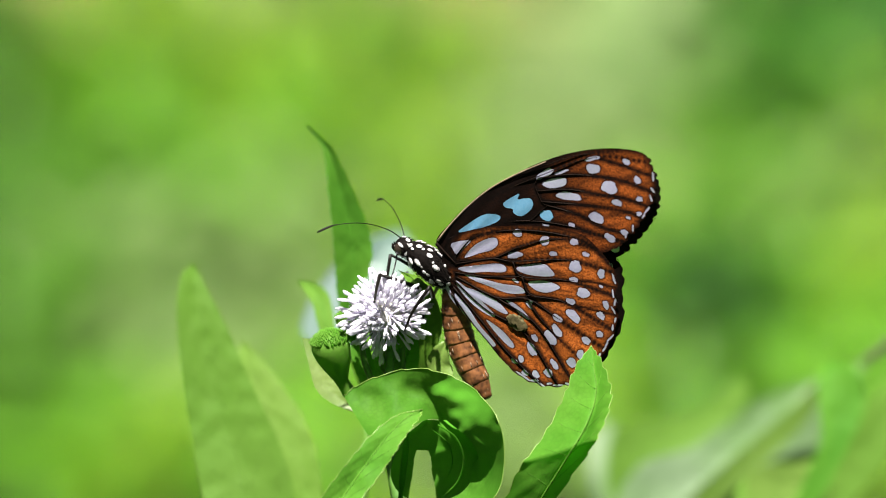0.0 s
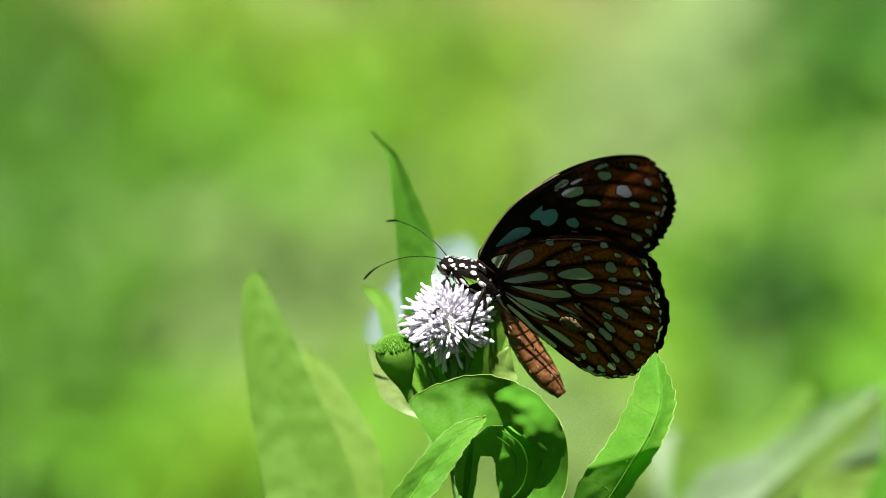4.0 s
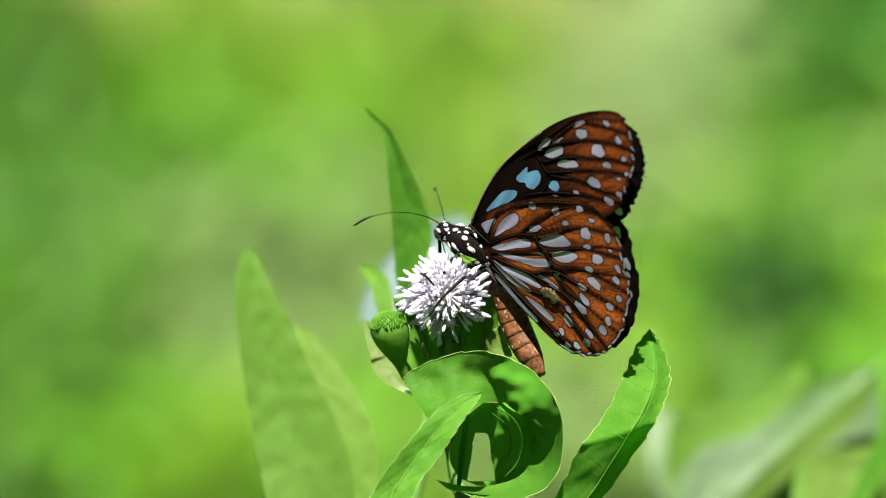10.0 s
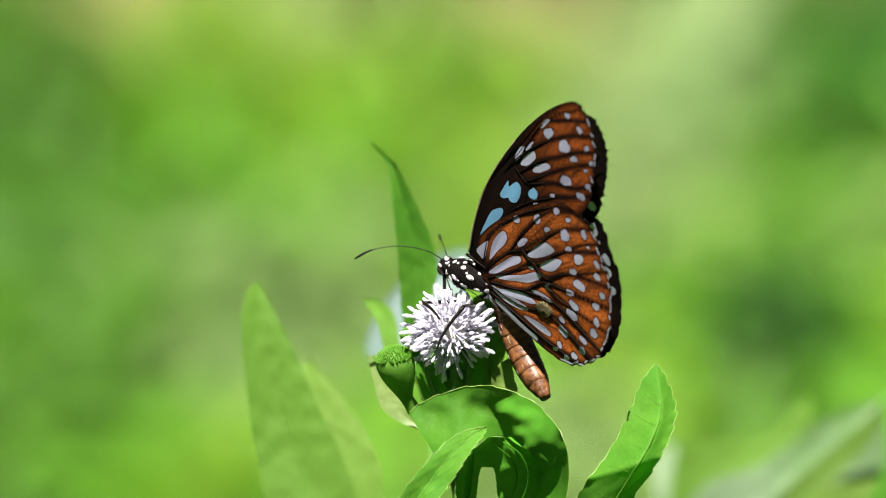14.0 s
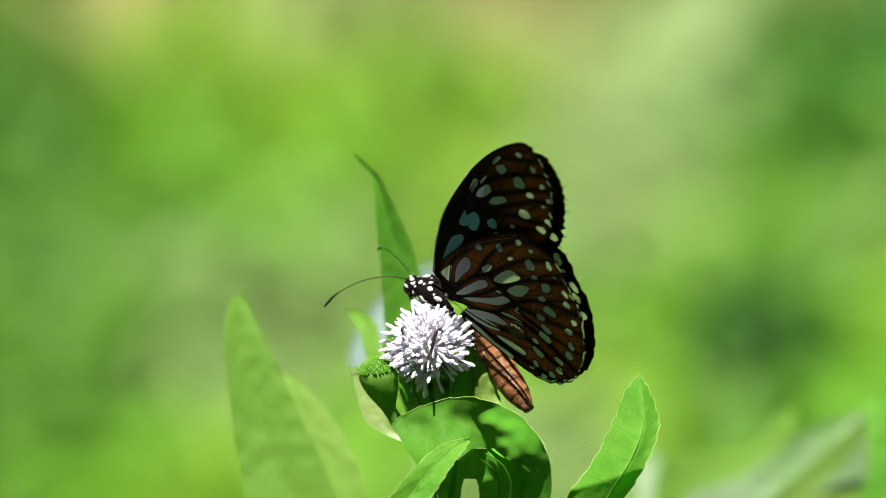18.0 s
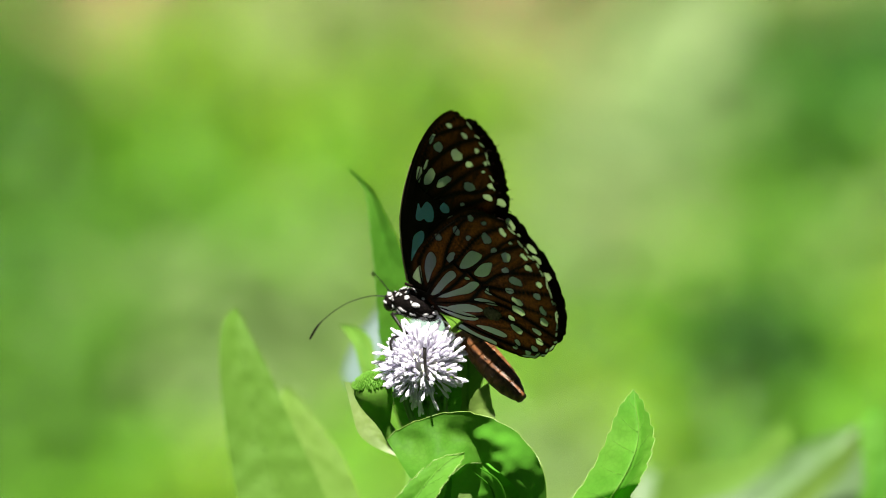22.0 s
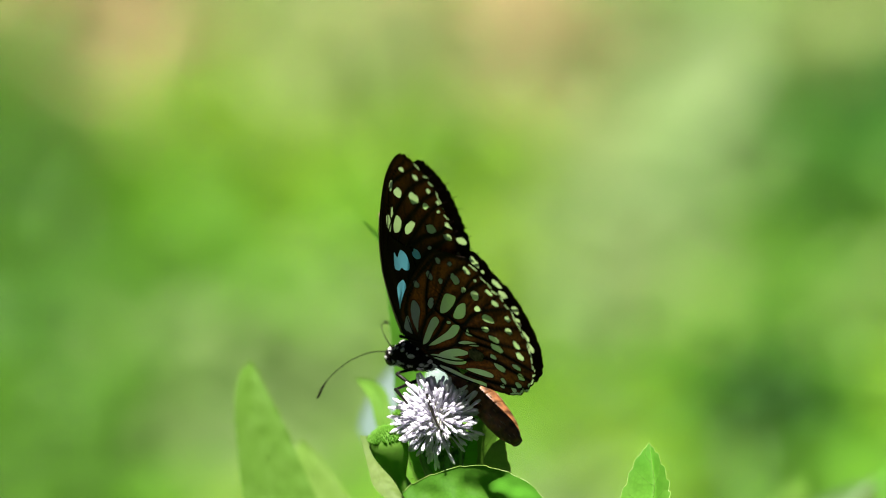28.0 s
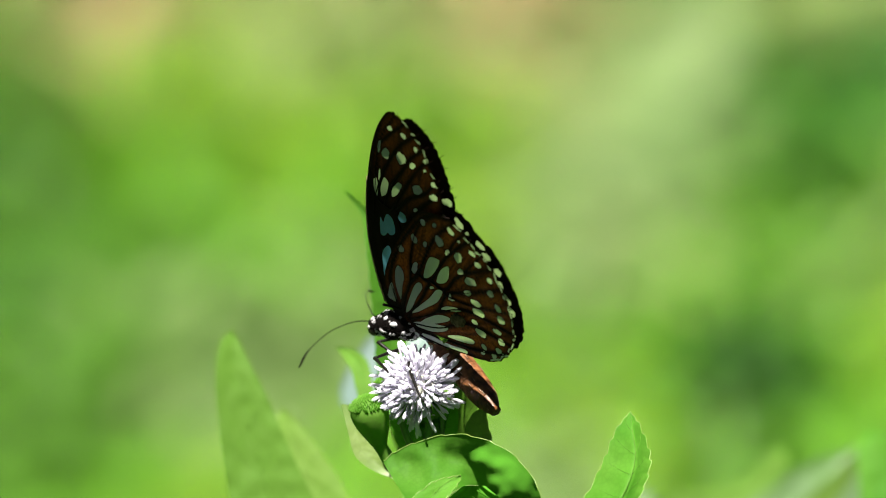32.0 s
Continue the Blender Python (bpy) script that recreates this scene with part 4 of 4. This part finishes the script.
fore_windows = windows(FORE_OVALS + FORE_EDGE, FORE_BLUE, FORE_SHAPES, 3, rim_dashes(FORE, 0.52, 0.75, 7, 1))
far_windows = (windows(FORE_OVALS, FORE_BLUE, FORE_SHAPES, 3, [], 1.2), windows(HIND_DISC + HIND_EDGE, [], HIND_SHAPES, 2, [], 1.3))
hind_windows = windows(HIND_DISC + HIND_EDGE, [], HIND_SHAPES, 2, rim_dashes(HIND, 0.30, 0.70, 22, 2))
FORE_VEINS = [("-3.2,5.2 6.8,14.6 17.7,20.6 29.7,25.9 41.7,26.1", 0.2), ("-1.3,5.6 7.1,9.5 16.3,11.1 24.1,10.8 29.3,9.9 36.9,8.6", 0.26),
              ("17.7,20.3 23.8,21.6 31.1,21.9 37.2,21.3 43.0,19.7", 0.22), ("17.5,17.5 23.8,18.5 29.9,18.2 36.1,18.0 42.2,16.6", 0.22), ("18.4,15.4 23.9,15.5 30.0,15.6 37.4,15.1 40.8,14.0", 0.22),
              ("19.8,14.7 26.5,13.4 31.7,11.3 38.0,10.5", 0.22), ("17.5,17.5 18.7,15.2 19.8,14.7", 0.2), ("16.3,11.1 17.9,12.8 19.8,14.7", 0.2), ("17.5,17.5 17.1,18.9 17.7,20.3", 0.2),
              ("29.7,25.9 35.9,24.7 42.9,23.1", 0.18), ("-3.2,5.8 5.6,14.7 15.2,21.0 24.8,25.5 34.5,27.7", 0.2)]
HIND_VEINS = [("0.7,2.4 4.5,6.8 12.3,9.0 20.9,9.3 28.7,7.9 34.0,3.7", 0.28), ("1.5,1.5 8.5,2.6 14.7,5.9 22.7,8.2 30.3,6.8", 0.22),
              ("0.5,0.6 8.5,2.6 12.8,2.4 24.4,3.9 34.8,2.3", 0.26), ("12.8,2.4 14.8,-0.6 24.4,-0.5 34.8,-2.6", 0.24), ("0.5,-1.2 7.3,-1.4 14.8,-0.6", 0.22),
              ("14.8,-0.6 16.7,-4.3 24.2,-5.2 34.6,-10.0", 0.24), ("0.8,-2.1 9.6,-5.7 16.0,-5.2 22.3,-8.6 32.6,-14.2", 0.26), ("16.7,-4.3 16.0,-5.2 19.9,-10.3 30.1,-19.1", 0.2),
              ("9.6,-5.7 18.0,-10.7 25.8,-22.0", 0.24), ("0.4,-2.9 7.1,-8.4 15.6,-12.7 22.7,-23.1", 0.26), ("0.1,-4.3 5.8,-10.6 12.1,-17.4 19.0,-23.1", 0.28), ("-0.4,-5.6 4.3,-11.7 9.8,-17.5", 0.3),
              ("-3.7,4.7 0.6,0.7", 0.5), ("24.4,-0.5 29.2,-0.1 34.9,-0.8", 0.14), ("24.2,-5.2 29.1,-5.9 35.0,-6.7", 0.14)]

OPEN_TURN = Matrix.Rotation(radians(-2.0), 4, "Z")
for far in (False, True):
    for kind, line, wins, lines, y, under in (("fore_wing", FORE, fore_windows, FORE_VEINS, 0.0004, WING_FORE), ("hind_wing", HIND, hind_windows, HIND_VEINS, -0.0006, WING_HIND)):
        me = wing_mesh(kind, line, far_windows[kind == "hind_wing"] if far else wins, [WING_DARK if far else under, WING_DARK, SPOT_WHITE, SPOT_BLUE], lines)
        turn = Matrix.Identity(4)
        if far and kind == "fore_wing":
            turn = Matrix.Translation((0.0009, 0.0026, 0)) @ Matrix.Rotation(radians(3.5), 4, "Y") @ Matrix.Scale(0.962, 4)
        elif far:
            turn = Matrix.Translation((0.0008, 0.0022, 0.0004)) @ OPEN_TURN
        w = shared(kind, me, butterfly, turn @ Matrix.Translation((0, -y if far else y, 0)),
                   "black upper side with pale spots" if far else ("orange-brown underside with black cell and blue windows" if kind == "fore_wing" else "orange-brown underside with pearly white windows"))
        for text, r in lines:
            pts = curve_points([(x / 1000, 0, z / 1000) for x, z in flat2(text)], 14)
            v, f = tube(pts, [0.65 * r * (1 - 0.55 * i / 13) / 1000 for i in range(14)], 6)
            mesh_object("vein", v, f, VEIN, w)
        if kind == "fore_wing":
            edge_line = curve_points([(x / 1000, -0.0002, z / 1000) for x, z in flat2("-3.6,5.0 -0.9,8.7 2.8,12.9 7.6,17.2 13.4,20.9 19.4,24.0")], 24)
            v, f = tube(edge_line, [0.00022 - 0.00012 * i / 23 for i in range(24)], 6)
            mesh_object("costal_edge", v, f, AMBER_PALE, w, "pale cream front edge")
        elif not far:
            v, f = ball(0.0024, 0.00010, 0.0014, 12, 22, 0.5)
            p = mesh_object("scent_pouch", v, f, POUCH, w, "small raised grey-green scent pouch")
            x, z = 13.9,-10.5
            p.location = (x / 1000, -0.0002, z / 1000)
            p.rotation_euler = (0, radians(38), 0)


def mm(x, z, y=0.0):
    return Vector((x, y, z)) / 1000


# thorax and head with white dots
AXIS = Vector((0.76, 0.16, -0.63)).normalized()
CHEST = mm(-5.2, -0.5, 0.7)
lean = AXIS.to_track_quat("Z", "Y").to_matrix().to_4x4()


def furry(name, centre, rx, rz, seed, hairs, label):
    rnd = random.Random(seed)
    v, f = ball(rx, rx * 0.92, rz, 18, 24, 0.04)
    ob = mesh_object(name, v, f, BLACK, butterfly, label)
    ob.matrix_basis = Matrix.Translation(centre) @ lean
    pieces = []
    for k in range(hairs):
        zz = rnd.uniform(-0.95, 0.95)
        a = rnd.uniform(0, 6.283)
        w = Vector((math.sqrt(1 - zz * zz) * math.cos(a), math.sqrt(1 - zz * zz) * math.sin(a), zz))
        p = Vector((w.x * rx, w.y * rx * 0.92, w.z * rz))
        pieces.append(tube([p * 0.96, p + w * 0.0003 + Vector((0, 0, 0.0002)), p + w * 0.0004 + Vector((0, 0, 0.0006))], [0.00005, 0.00004, 0.00001], 4))
    v, f = merge(pieces)
    tagged(mesh_object("fur", v, f, BLACK, ob), kind="stuff")
    return ob


thorax = furry("thorax", CHEST, 0.0034, 0.0066, 1, 900, "black furry thorax with white dots")
HEADC = mm(-10.5, 3.1, -0.2)
skull = furry("head", HEADC, 0.0021, 0.0022, 2, 200, "small black head with white dots")
dv, df = ball(1.0, 0.35, 1.0, 6, 10)
dot = bpy.data.meshes.new("white_dot")
dot.from_pydata([tuple(q) for q in dv], [], df)
dot.materials.append(WHITE_SCALE)
dot.polygons.foreach_set("use_smooth", [True] * len(df))


def dots(owner, rx, rz, count, size, seed):
    rnd = random.Random(seed)
    for k in range(count):
        zz = 0.88 - 1.76 * (k + 0.5) / count
        a = k * 2.39996 + rnd.uniform(-0.35, 0.35)
        zz = max(-0.95, min(0.95, zz + rnd.uniform(-0.05, 0.05)))
        w = Vector((math.sqrt(1 - zz * zz) * math.cos(a), math.sqrt(1 - zz * zz) * math.sin(a), zz))
        p = Vector((w.x * rx, w.y * rx * 0.92, w.z * rz)) * 1.02
        s = size * rnd.uniform(0.45, 1.15)
        q = w.to_track_quat("Y", "Z").to_matrix().to_4x4()
        shared("white_dot", dot, owner, Matrix.Translation(p) @ q @ Matrix.Diagonal((s * rnd.uniform(0.65, 1.0), s, s * rnd.uniform(0.9, 1.7), 1)))


dots(thorax, 0.0034, 0.0066, 70, 0.00060, 4)
dots(skull, 0.0021, 0.0022, 22, 0.00042, 5)
for y in (-1, 1):
    v, f = ball(0.0011, 0.0007, 0.0012, 12, 18)
    e = mesh_object("eye", v, f, EYE_MAT, butterfly, "dark rounded compound eye")
    e.location = HEADC + Vector((-0.0008, y * 0.0015, -0.0001))
    palp = curve_points([HEADC + Vector((-0.001, y * 0.0005, -0.0008)), HEADC + Vector((-0.0022, y * 0.0006, -0.0004)), HEADC + Vector((-0.0026, y * 0.0006, 0.0008))], 8)
    v, f = tube(palp, [0.0004, 0.00042, 0.00042, 0.0004, 0.00036, 0.0003, 0.0002, 0.00008], 8)
    mesh_object("palp", v, f, BLACK, butterfly)

# abdomen: overlapping rings on a tapered core; its own z runs from the chest to the tip
ABD = mm(-0.4,-6.0, 2.6)
ABD_LEN = 0.0246


def girth(s):
    return 0.0025 + 0.0005 * math.sin(min(1, s ** 1.4 * 1.1) * math.pi) ** 0.9 - 0.0013 * s ** 12 - 0.0004 * max(0, 0.25 - s) / 0.25


def spine(s):
    return Vector((0.0026 * math.sin(s * math.pi), 0, ABD_LEN * s - 0.002))


core = [spine(i / 23) for i in range(24)]
v, f = tube(core, [girth(i / 23) * 0.94 for i in range(24)], 20)
abdomen = mesh_object("abdomen", v, f, AMBER, butterfly, "orange-brown ringed abdomen")
for k in range(8):
    s0, s1 = k / 8, (k + 1.18) / 8
    pts, rad = [], []
    for i in range(7):
        s = s0 + (s1 - s0) * i / 6
        pts.append(spine(s))
        rad.append(girth(min(1, s)) * (0.99 + 0.035 * (i / 6) - (0.03 if i == 6 else 0)))
    v, f = tube(pts, rad, 22)
    v = [q + q.normalized() * 0.00012 * noise.noise(q * 2500) for q in v]
    seg = mesh_object("ring", v, f, AMBER, abdomen)
    rnd = random.Random(k)
    bits = []
    for j in range(9):
        a = rnd.uniform(0, 6.283)
        r = rad[5] * 1.0
        p = pts[5] + Vector((math.cos(a) * r, math.sin(a) * r, rnd.uniform(-0.0012, 0)))
        bits.append(tube([p, p + Vector((0, 0, -0.0006)), p + Vector((0, 0, -0.0011))], [0.00004, 0.0001, 0.00003], 4))
    v, f = merge(bits)
    tagged(mesh_object("pale_scale_fringe", v, f, AMBER_PALE, abdomen), kind="stuff")


# antennae (own x along the shaft), tongue
def antenna():
    pts = curve_points([Vector((0, 0, 0)), Vector((0.0035, 0, 0.0019)), Vector((0.009, 0, 0.0028)), Vector((0.0148, 0, 0.0019)), Vector((0.0184, 0, 0))], 26)
    rad = [0.00012 - 0.00004 * i / 18 if i < 18 else 0.00008 + 0.00018 * math.sin((i - 18) / 7 * 2.6) for i in range(26)]
    v, f = tube(pts, rad, 8)
    return mesh_object("antenna", v, f, HORN, butterfly, "thin black clubbed antenna")


antennae = [antenna(), antenna()]
BROW = [HEADC + Vector((-0.0002, -0.0006, 0.0016)), HEADC + Vector((-0.0002, 0.0006, 0.0016))]
v, f = tube(curve_points([Vector((0, 0, 0)), Vector((0.003, 0, -0.0004)), Vector((0.0065, 0, 0.0002))], 12), [0.00016 - 0.00005 * i / 11 for i in range(12)], 6)
tongue = mesh_object("proboscis", v, f, HORN, butterfly, "thin black feeding tube")


# legs: a thigh and a shin with toe, each along its own x
def limb(name, ln, r, hooked):
    end = [Vector((0, 0, 0)), Vector((ln * 0.5, 0, 0.0001)), Vector((ln, 0, 0))]
    if hooked:
        end = [Vector((0, 0, 0)), Vector((ln * 0.45, 0, 0.0003)), Vector((ln * 0.72, 0, 0.0002)), Vector((ln, 0, -0.0004))]
    v, f = tube(curve_points(end, 14), [r * (1 - 0.45 * i / 13) for i in range(14)], 8)
    return mesh_object(name, v, f, HORN, butterfly)


THIGH, SHIN = 0.0085, 0.0105
LEGS = [(limb("thigh", THIGH, 0.0005, False), limb("shin", SHIN, 0.0004, True), hip, toe) for hip, toe in (
    (mm(-6.6,-4.6, -2.6), (spot(-14.1,-10.6, -10), spot(-14.1,-10.6, -10), spot(-19.5,-11.5, -10))), (mm(-3.4,-6.0, -3.2), (spot(-8.2,-16.6, -9), spot(-15.0,-17.0, -11), spot(-11.8,-18.9, -13))),
    (mm(-7.0,-3.6, 3.0), (spot(-12.1,-11.5, 4), spot(-12.1,-11.5, 4), spot(-13.8,-12.1, 4))), (mm(-4.2,-5.2, 3.2), (spot(-4.5,-15.0, 3), spot(-4.5,-15.0, 3), spot(-5.7,-15.0, 3))))]

# ---- movement ----
# seconds, place in metres, turn in degrees
FLIGHT = [
    (0, 0.00224, -0.00266, 0.89700, 4.35, 1.73, -18.20),
    (0.5, 0.00197, -0.00275, 0.89659, 5.84, 2.58, -20.07),
    (1, 0.00178, -0.00287, 0.89604, 9.63, 2.32, -19.95),
    (1.5, 0.00267, -0.00311, 0.89502, 14.41, 4.03, -17.36),
    (2, 0.00242, -0.00322, 0.89446, 16.00, 4.71, -16.33),
    (2.5, 0.00283, -0.00332, 0.89406, 16.93, 7.34, -15.41),
    (3, 0.00051, -0.00321, 0.89457, 15.94, 4.01, -21.33),
    (3.5, -0.00143, -0.00315, 0.89486, 19.77, -1.32, -26.78),
    (4, -0.00150, -0.00296, 0.89576, 18.99, -5.81, -25.82),
    (4.5, -0.00143, -0.00308, 0.89516, 21.22, -1.60, -27.92),
    (6.5, -0.00001, -0.00226, 0.89914, -0.46, -8.01, -21.32),
    (7, -0.00022, -0.00236, 0.89860, 1.19, -7.66, -23.62),
    (7.5, -0.00099, -0.00243, 0.89824, 5.77, -9.38, -26.04),
    (8, -0.00190, -0.00226, 0.89883, 8.39, -8.14, -28.27),
    (8.5, -0.00202, -0.00231, 0.89867, 5.87, -10.26, -30.19),
    (9, -0.00222, -0.00235, 0.89840, 9.19, -9.02, -31.51),
    (9.5, -0.00204, -0.00251, 0.89776, 8.51, -9.19, -33.74),
    (10, -0.00254, -0.00253, 0.89759, 8.36, -7.68, -38.20),
    (10.5, -0.00262, -0.00248, 0.89804, 5.75, -12.42, -37.03),
    (11, -0.00254, -0.00241, 0.89829, 6.30, -11.98, -38.86),
    (11.5, -0.00237, -0.00250, 0.89792, 5.98, -12.29, -41.48),
    (12, -0.00247, -0.00252, 0.89791, 4.52, -14.49, -43.87),
    (12.5, -0.00349, -0.00238, 0.89848, 5.65, -15.99, -43.71),
    (13, -0.00392, -0.00235, 0.89875, 5.20, -18.97, -45.21),
    (13.5, -0.00400, -0.00229, 0.89907, 5.03, -19.36, -46.21),
    (15.5, -0.00510, -0.00215, 0.89947, 7.12, -19.81, -46.33),
    (16, -0.00530, -0.00190, 0.89955, 7.61, -18.60, -45.04),
    (16.5, -0.00571, -0.00140, 0.89880, 9.96, -16.48, -44.72),
    (17, -0.00553, -0.00055, 0.89867, 10.54, -17.53, -45.58),
    (17.5, -0.00585, 0.00000, 0.89655, 13.13, -11.90, -44.84),
    (18, -0.00746, 0.00106, 0.89673, 18.06, -16.24, -47.79),
    (18.5, -0.00913, 0.00211, 0.89726, 21.90, -16.97, -46.53),
    (19, -0.00981, 0.00287, 0.89795, 21.64, -20.94, -45.37),
    (19.5, -0.01017, 0.00312, 0.89800, 22.87, -24.53, -47.50),
    (20, -0.01141, 0.00330, 0.89865, 21.65, -26.80, -50.63),
    (20.5, -0.01126, 0.00329, 0.89882, 20.81, -29.22, -50.79),
    (21, -0.01151, 0.00325, 0.89857, 21.74, -29.80, -51.58),
    (21.5, -0.01140, 0.00319, 0.89845, 22.08, -29.32, -51.37),
    (22, -0.01145, 0.00325, 0.89887, 21.52, -30.76, -52.71),
    (22.5, -0.01150, 0.00329, 0.89905, 21.87, -30.96, -53.09),
    (23, -0.01179, 0.00346, 0.89926, 22.56, -29.21, -52.64),
    (23.5, -0.01213, 0.00350, 0.89930, 23.16, -30.20, -53.15),
    (24, -0.01224, 0.00348, 0.89918, 23.32, -28.95, -52.69),
    (24.5, -0.01204, 0.00353, 0.89934, 23.16, -28.47, -52.88),
    (25, -0.01265, 0.00328, 0.89841, 25.22, -25.21, -52.54),
    (25.5, -0.01541, 0.00310, 0.89849, 29.09, -32.67, -63.93),
    (27.5, -0.01648, 0.00339, 0.89911, 30.07, -35.75, -64.61),
    (28, -0.01610, 0.00350, 0.89969, 27.71, -36.67, -64.65),
    (28.5, -0.01587, 0.00351, 0.89974, 26.04, -36.42, -65.22),
    (29, -0.01585, 0.00354, 0.89986, 26.36, -36.21, -64.69),
    (29.5, -0.01604, 0.00358, 0.90018, 25.98, -36.98, -66.12),
    (30, -0.01580, 0.00354, 0.89993, 26.04, -36.73, -63.92),
    (30.5, -0.01570, 0.00360, 0.90004, 26.26, -36.38, -64.07),
    (31, -0.01580, 0.00361, 0.89996, 26.07, -36.35, -62.80),
    (31.5, -0.01564, 0.00362, 0.89998, 23.68, -39.48, -60.51),
    (32, -0.01569, 0.00358, 0.89982, 23.16, -39.31, -63.09),
]
# seconds and tip of each feeler, and of the abdomen, in millimetres in the butterfly's space
FEELER_NEAR = [(0, -25.8, -10.5, 7.6), (2, -23.8, -13.2, 6.6), (4, -28.1, -4.5, 2.8), (8, -26.2, -10.2, 7.5), (12, -21.3, -15.0, 9.4), (16, -23.5, -12.2, 11.2), (18, -23.3, -15.0, 7.0), (21, -22.8, -15.0, 6.9), (24, -24.3, -12.8, 6.9), (30, -23.9, -13.0, 7.7), (32, -23.9, -13.0, 7.4)]
FEELER_FAR = [(0, -21.7, 14.8, 7.9), (2, -25.0, 11.2, 8.1), (4, -26.8, 7.5, 9.5), (8, -23.7, 13.0, 7.8), (12, -22.8, 13.5, 8.2), (18, -26.8, 7.8, 9.8), (24, -23.6, 11.6, 9.7), (30, -22.5, 11.4, 12.1), (32, -22.1, 11.8, 12.5)]
TAIL = [(0, 7.6, -0.5, -28.1), (4, 7.4, -0.5, -28.0), (8, 7.9, -0.5, -27.9), (12, 5.8, -0.5, -27.4), (18, 6.6, -0.5, -27.6), (24, 4.5, -0.5, -29.0), (30, 3.7, -0.5, -28.9), (32, 3.7, -0.5, -28.9)]


def along(origin, way, up=Vector((0, 0, 1))):
    """A pose at origin whose x runs along way."""
    x = way.normalized()
    y = up.cross(x)
    y = y.normalized() if y.length > 1e-6 else x.orthogonal().normalized()
    z = x.cross(y)
    return Matrix.Translation(origin) @ Matrix((x, y, z)).transposed().to_4x4()


def knee(hip, toe, hint):
    way = toe - hip
    dist = min(max(way.length, abs(SHIN - THIGH) + 0.0005), THIGH + SHIN - 0.0003)
    way.normalize()
    a = (THIGH ** 2 - SHIN ** 2 + dist ** 2) / (2 * dist)
    h = math.sqrt(max(0.0, THIGH ** 2 - a * a))
    side = (hint - way * hint.dot(way)).normalized()
    return hip + way * a + side * h


def motions():
    rows = [(t, pose(*p)) for t, *p in FLIGHT]
    walk(butterfly, rows)
    for part_ob, base, tips in ((antennae[0], BROW[0], FEELER_NEAR), (antennae[1], BROW[1], FEELER_FAR)):
        walk(part_ob, [(t, along(base, Vector((x, y, z)) / 1000 - base)) for t, x, y, z in tips])
    walk(abdomen, [(t, along(ABD, Vector((x, y, z)) / 1000 - ABD) @ Matrix.Rotation(radians(90), 4, "Y")) for t, x, y, z in TAIL])
    mouth = HEADC + Vector((-0.0016, 0, -0.0010))
    sip = spot(-10.9,-7.4, -2)
    walk(tongue, [(t, along(mouth, m.inverted() @ sip - mouth)) for t, m in rows])
    bends = (-UP * 0.2 - AX * 0.9 - FW * 0.8, -FW * 1.0 - AX * 0.25, UP * 0.3 - AX * 0.8, FW * 1.0)
    for (thigh, shin, hip, (early, toe, late)), bend in zip(LEGS, bends):
        first, second = [], []
        for t, m in rows:
            inv = m.inverted()
            end = inv @ early.lerp(toe, max(0, min(1, (t - 4.5) / 2))).lerp(late, max(0, min(1, (t - 16.5) / 2)))
            k = knee(hip, end, inv.to_3x3() @ bend)
            first.append((t, along(hip, k - hip)))
            second.append((t, along(k, end - k)))
        walk(thigh, first)
        walk(shin, second)
    base = FLOWER - plant.location
    walk(head, [(t, Matrix.Translation(base + (AX * x + UP * z) / 1000) @ pose(0, 0, 0, 0, turn, 0)) for t, x, z, turn in (
        (0, 0, 0, 0), (4.5, -0.2, -0.3, 0), (9, 0.2, 0.4, 2), (13, 0.0, 0.1, 2), (17, -0.6, -0.5, 0), (20, -1.2, -1.2, -3), (25.5, -1.3, -1.5, -5), (32, -1.2, -1.3, -5))])


motions()
